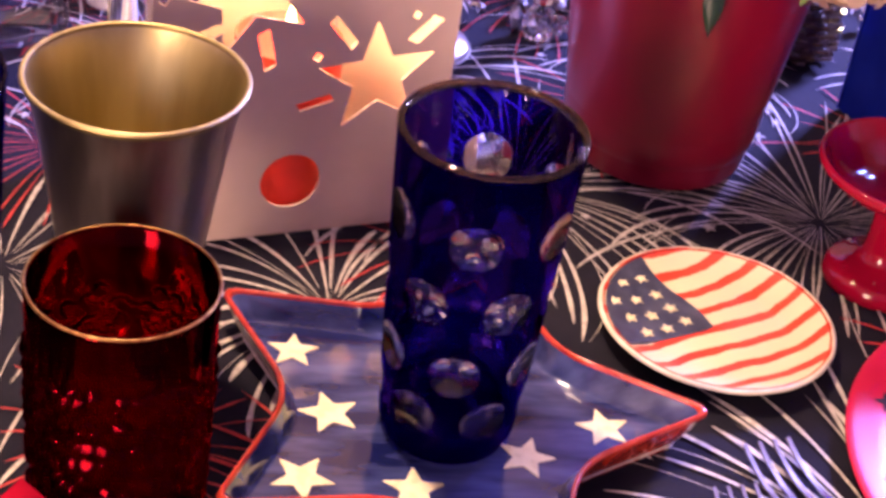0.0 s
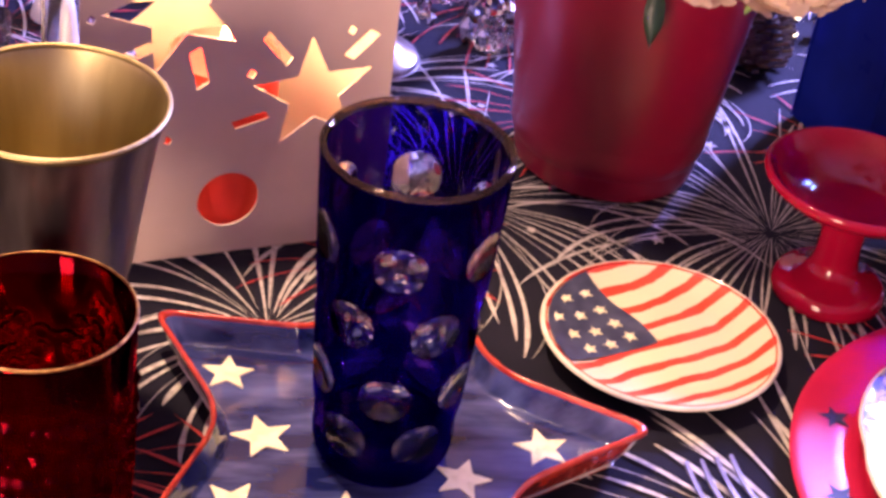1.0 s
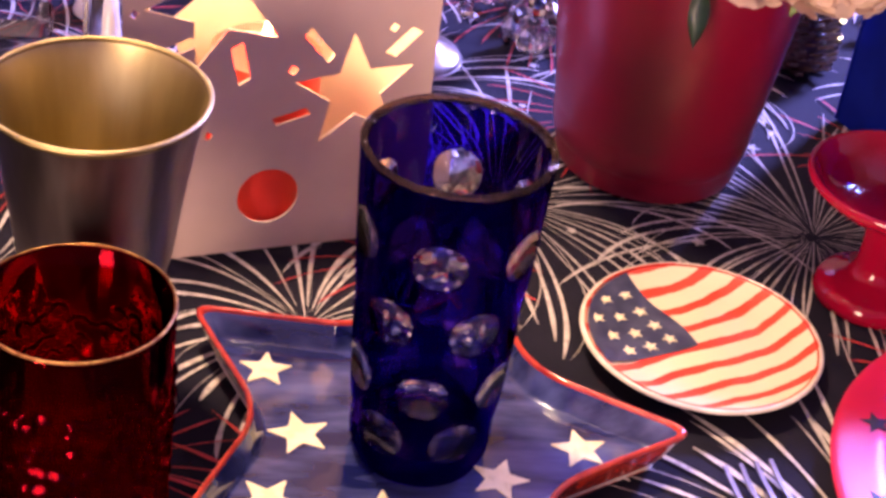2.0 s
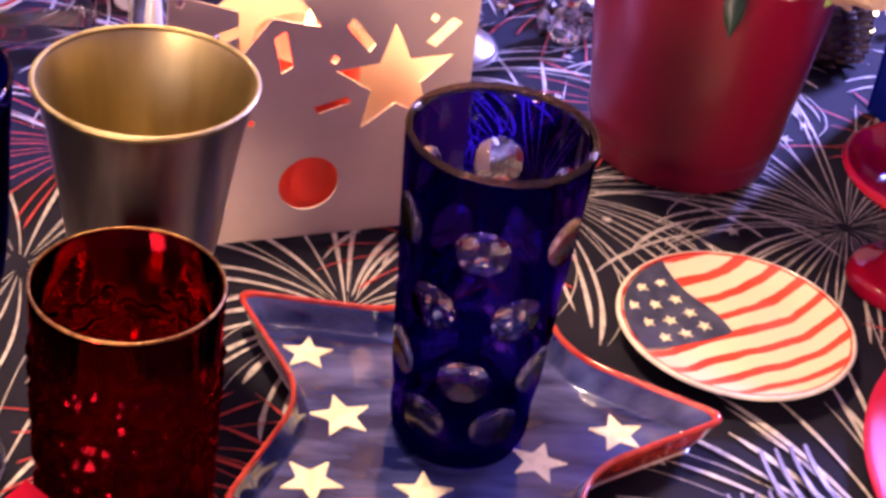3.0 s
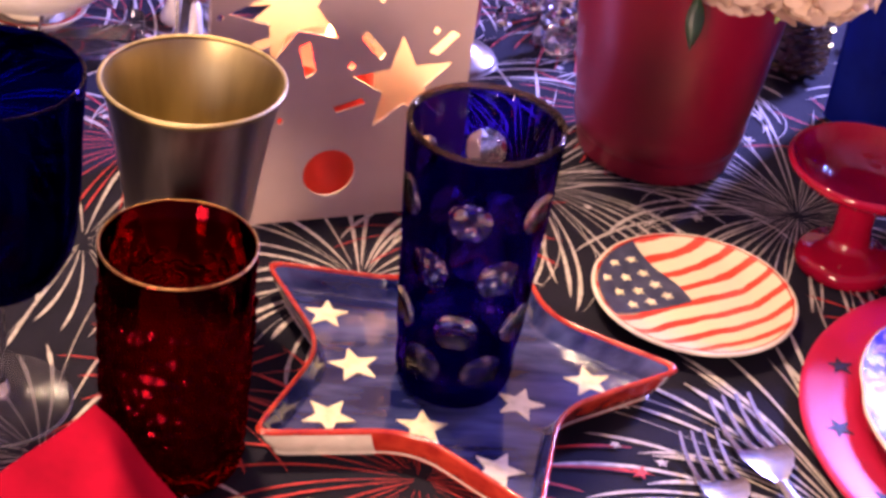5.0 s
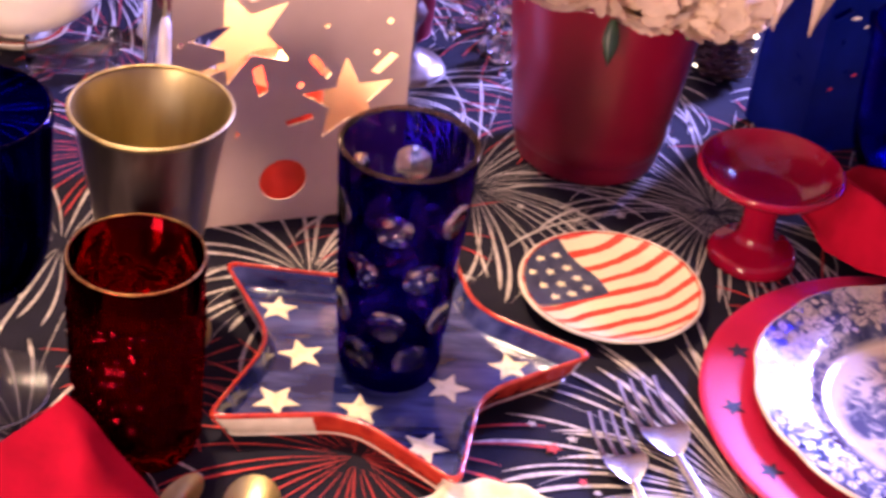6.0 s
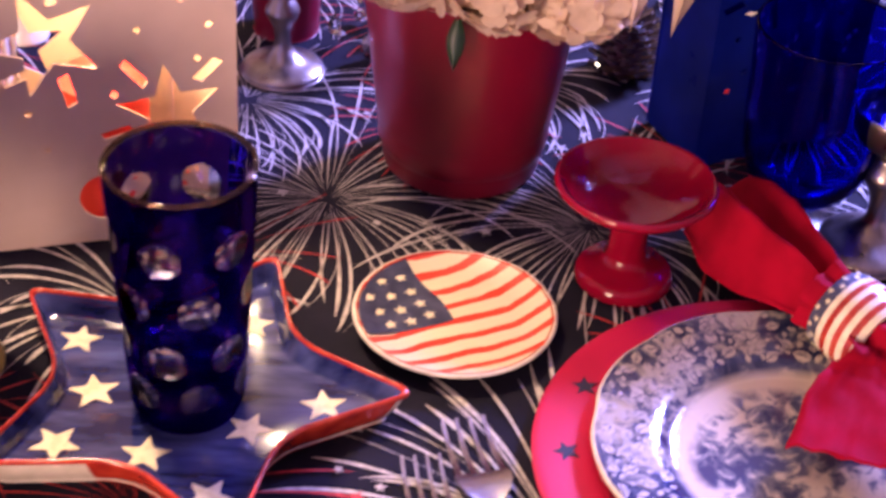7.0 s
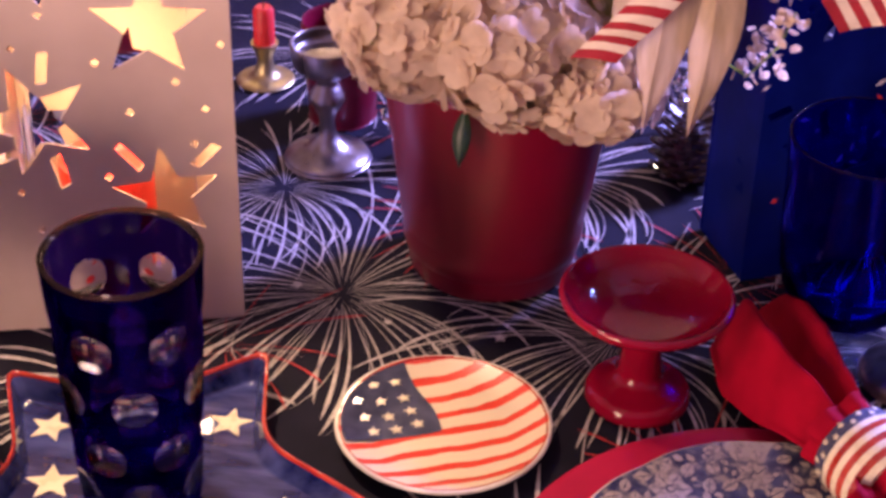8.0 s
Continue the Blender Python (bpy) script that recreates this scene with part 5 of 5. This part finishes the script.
def dove_dish(place):
    t = thing("footed_bowl", place, 20, "ivory porcelain bowl with a swelling body on a striped saucer", "bowl")
    part("saucer", lathe(smooth_profile([(0, 0.0), (0.024, 0.0), (0.038, 0.010), (0.0400, 0.013), (0.038, 0.0125), (0.026, 0.005), (0, 0.004)], 5), 64), GLAZE_WHITE, t, "white saucer with red line")
    part("red_line", ring_tube(0.0345, 0.0104, 0.0016, 64, 6), GLAZE_RED, t, "painted red line")
    part("bowl", lathe(smooth_profile([(0, 0.006), (0.020, 0.007), (0.022, 0.014), (0.048, 0.026), (0.068, 0.044), (0.078, 0.066), (0.079, 0.072), (0.076, 0.072), (0.064, 0.046), (0.03, 0.026), (0, 0.022)], 5), 64), PORCELAIN, t)
    return t


dove_dish((-0.3462, 0.3371, 0.0008))


def glass_tray(place, turn):
    """A low clear glass tray with rounded corners and raised sides."""
    t = thing("glass_tray", place, turn, "low clear glass tray with rounded corners on the cloth", "tray")
    base = rounded([(-0.036, -0.024), (0.036, -0.024), (0.036, 0.024), (-0.036, 0.024)], 0.010, 0.010, 5)
    bm = bmesh.new()
    rows = [[bm.verts.new((x * k, y * k, z)) for x, y in base] for k, z in ((0.90, 0.0), (0.94, 0.003), (1.0, 0.016), (0.985, 0.0172), (0.95, 0.016), (0.90, 0.0045))]
    n = len(base)
    for lo, hi in zip(rows, rows[1:]):
        for a in range(n):
            b = (a + 1) % n
            bm.faces.new((lo[a], lo[b], hi[b], hi[a]))
    bm.faces.new(rows[0][::-1])
    bm.faces.new(rows[-1])
    part("body", bm, CLEAR, t)
    return t


glass_tray((-0.2950, 0.3120, 0.0008), 15)


def acrylic_post(place, label):
    t = thing("glass_hurricane", place, 0, label, "candle holder")
    part("tube", lathe([(0.0165, 0.0005), (0.0175, 0.003), (0.0172, 0.20), (0.0150, 0.20), (0.0150, 0.008), (0.0, 0.007), (0.0, 0.0005)], 40), CLEAR, t, "clear glass cylinder")
    return t


acrylic_post((-0.1902, 0.1975, 0.0008), "tall narrow clear glass cylinder beside the taupe lantern")


def bell(place):
    t = thing("table_bell", place, 0, "small ivory bell standing on the cloth", "bell")
    part("body", lathe(smooth_profile([(0.0, 0.012), (0.0165, 0.0), (0.018, 0.001), (0.0135, 0.012), (0.0105, 0.026), (0.006, 0.034), (0, 0.036)], 5), 40), PORCELAIN, t)
    part("handle", lathe(smooth_profile([(0, 0.035), (0.003, 0.036), (0.0025, 0.05), (0.0045, 0.056), (0, 0.062)], 4), 20), BRASS, t)
    return t


bell((-0.2445, 0.3753, 0.0008))


def red_box(place, turn, size, label):
    t = thing("gift_box", place, turn, label, "box")
    x, y, z = size
    part("body", box(bmesh.new(), (-x / 2, -y / 2, 0), (x / 2, y / 2, z * 0.8), 0.002), WAX_RED, t)
    part("lid", box(bmesh.new(), (-x / 2 - 0.001, -y / 2 - 0.001, z * 0.8 + 0.0005), (x / 2 + 0.001, y / 2 + 0.001, z), 0.002), WAX_RED, t)
    return t


red_box((0.0392, 0.5801, 0.0008), 12, (0.08, 0.05, 0.03), "low bright red box at the back of the table")

# ---- lamps overhead ----


def hanging_lamp():
    t = thing("pendant_lamp", (0, 0, 0), 0, "dark metal pendant lamp shade hanging over the table", "lamp")
    p = Vector(PENDANT)
    part("cord", tube([(p.x, p.y, p.z + 0.10), (p.x, p.y, Z1)], 0.003, 8), CONE_BROWN, t)
    part("shade", lathe([(0.018, 0.10), (0.11, 0.03), (0.113, 0.03), (0.02, 0.104), (0.0, 0.104), (0.0, 0.10)], 40, at=tuple(p)), PEWTER, t)
    return t


def wall_arm_lamp():
    t = thing("chandelier", (0, 0, 0), 0, "small brass chandelier with two lit bulbs over the table", "lamp")
    hub = Vector((-0.49, 1.26, 1.20))
    part("rod", tube([tuple(hub), (hub.x, hub.y, Z1)], 0.006, 10), BRASS, t)
    part("hub", lathe(smooth_profile([(0, -0.03), (0.02, -0.02), (0.028, 0), (0.015, 0.02), (0, 0.025)], 4), 24, at=tuple(hub)), BRASS, t)
    for p in BULBS:
        p = Vector(p)
        part("arm", tube([tuple(hub), tuple((hub + p) / 2 + Vector((0, 0, 0.02))), (p.x, p.y, p.z + 0.05)], 0.005, 8), BRASS, t)
        part("bulb_cap", lathe([(0, 0.037), (0.011, 0.037), (0.012, 0.052), (0, 0.054)], 16, at=tuple(p)), BRASS, t)
    return t


hanging_lamp()
wall_arm_lamp()
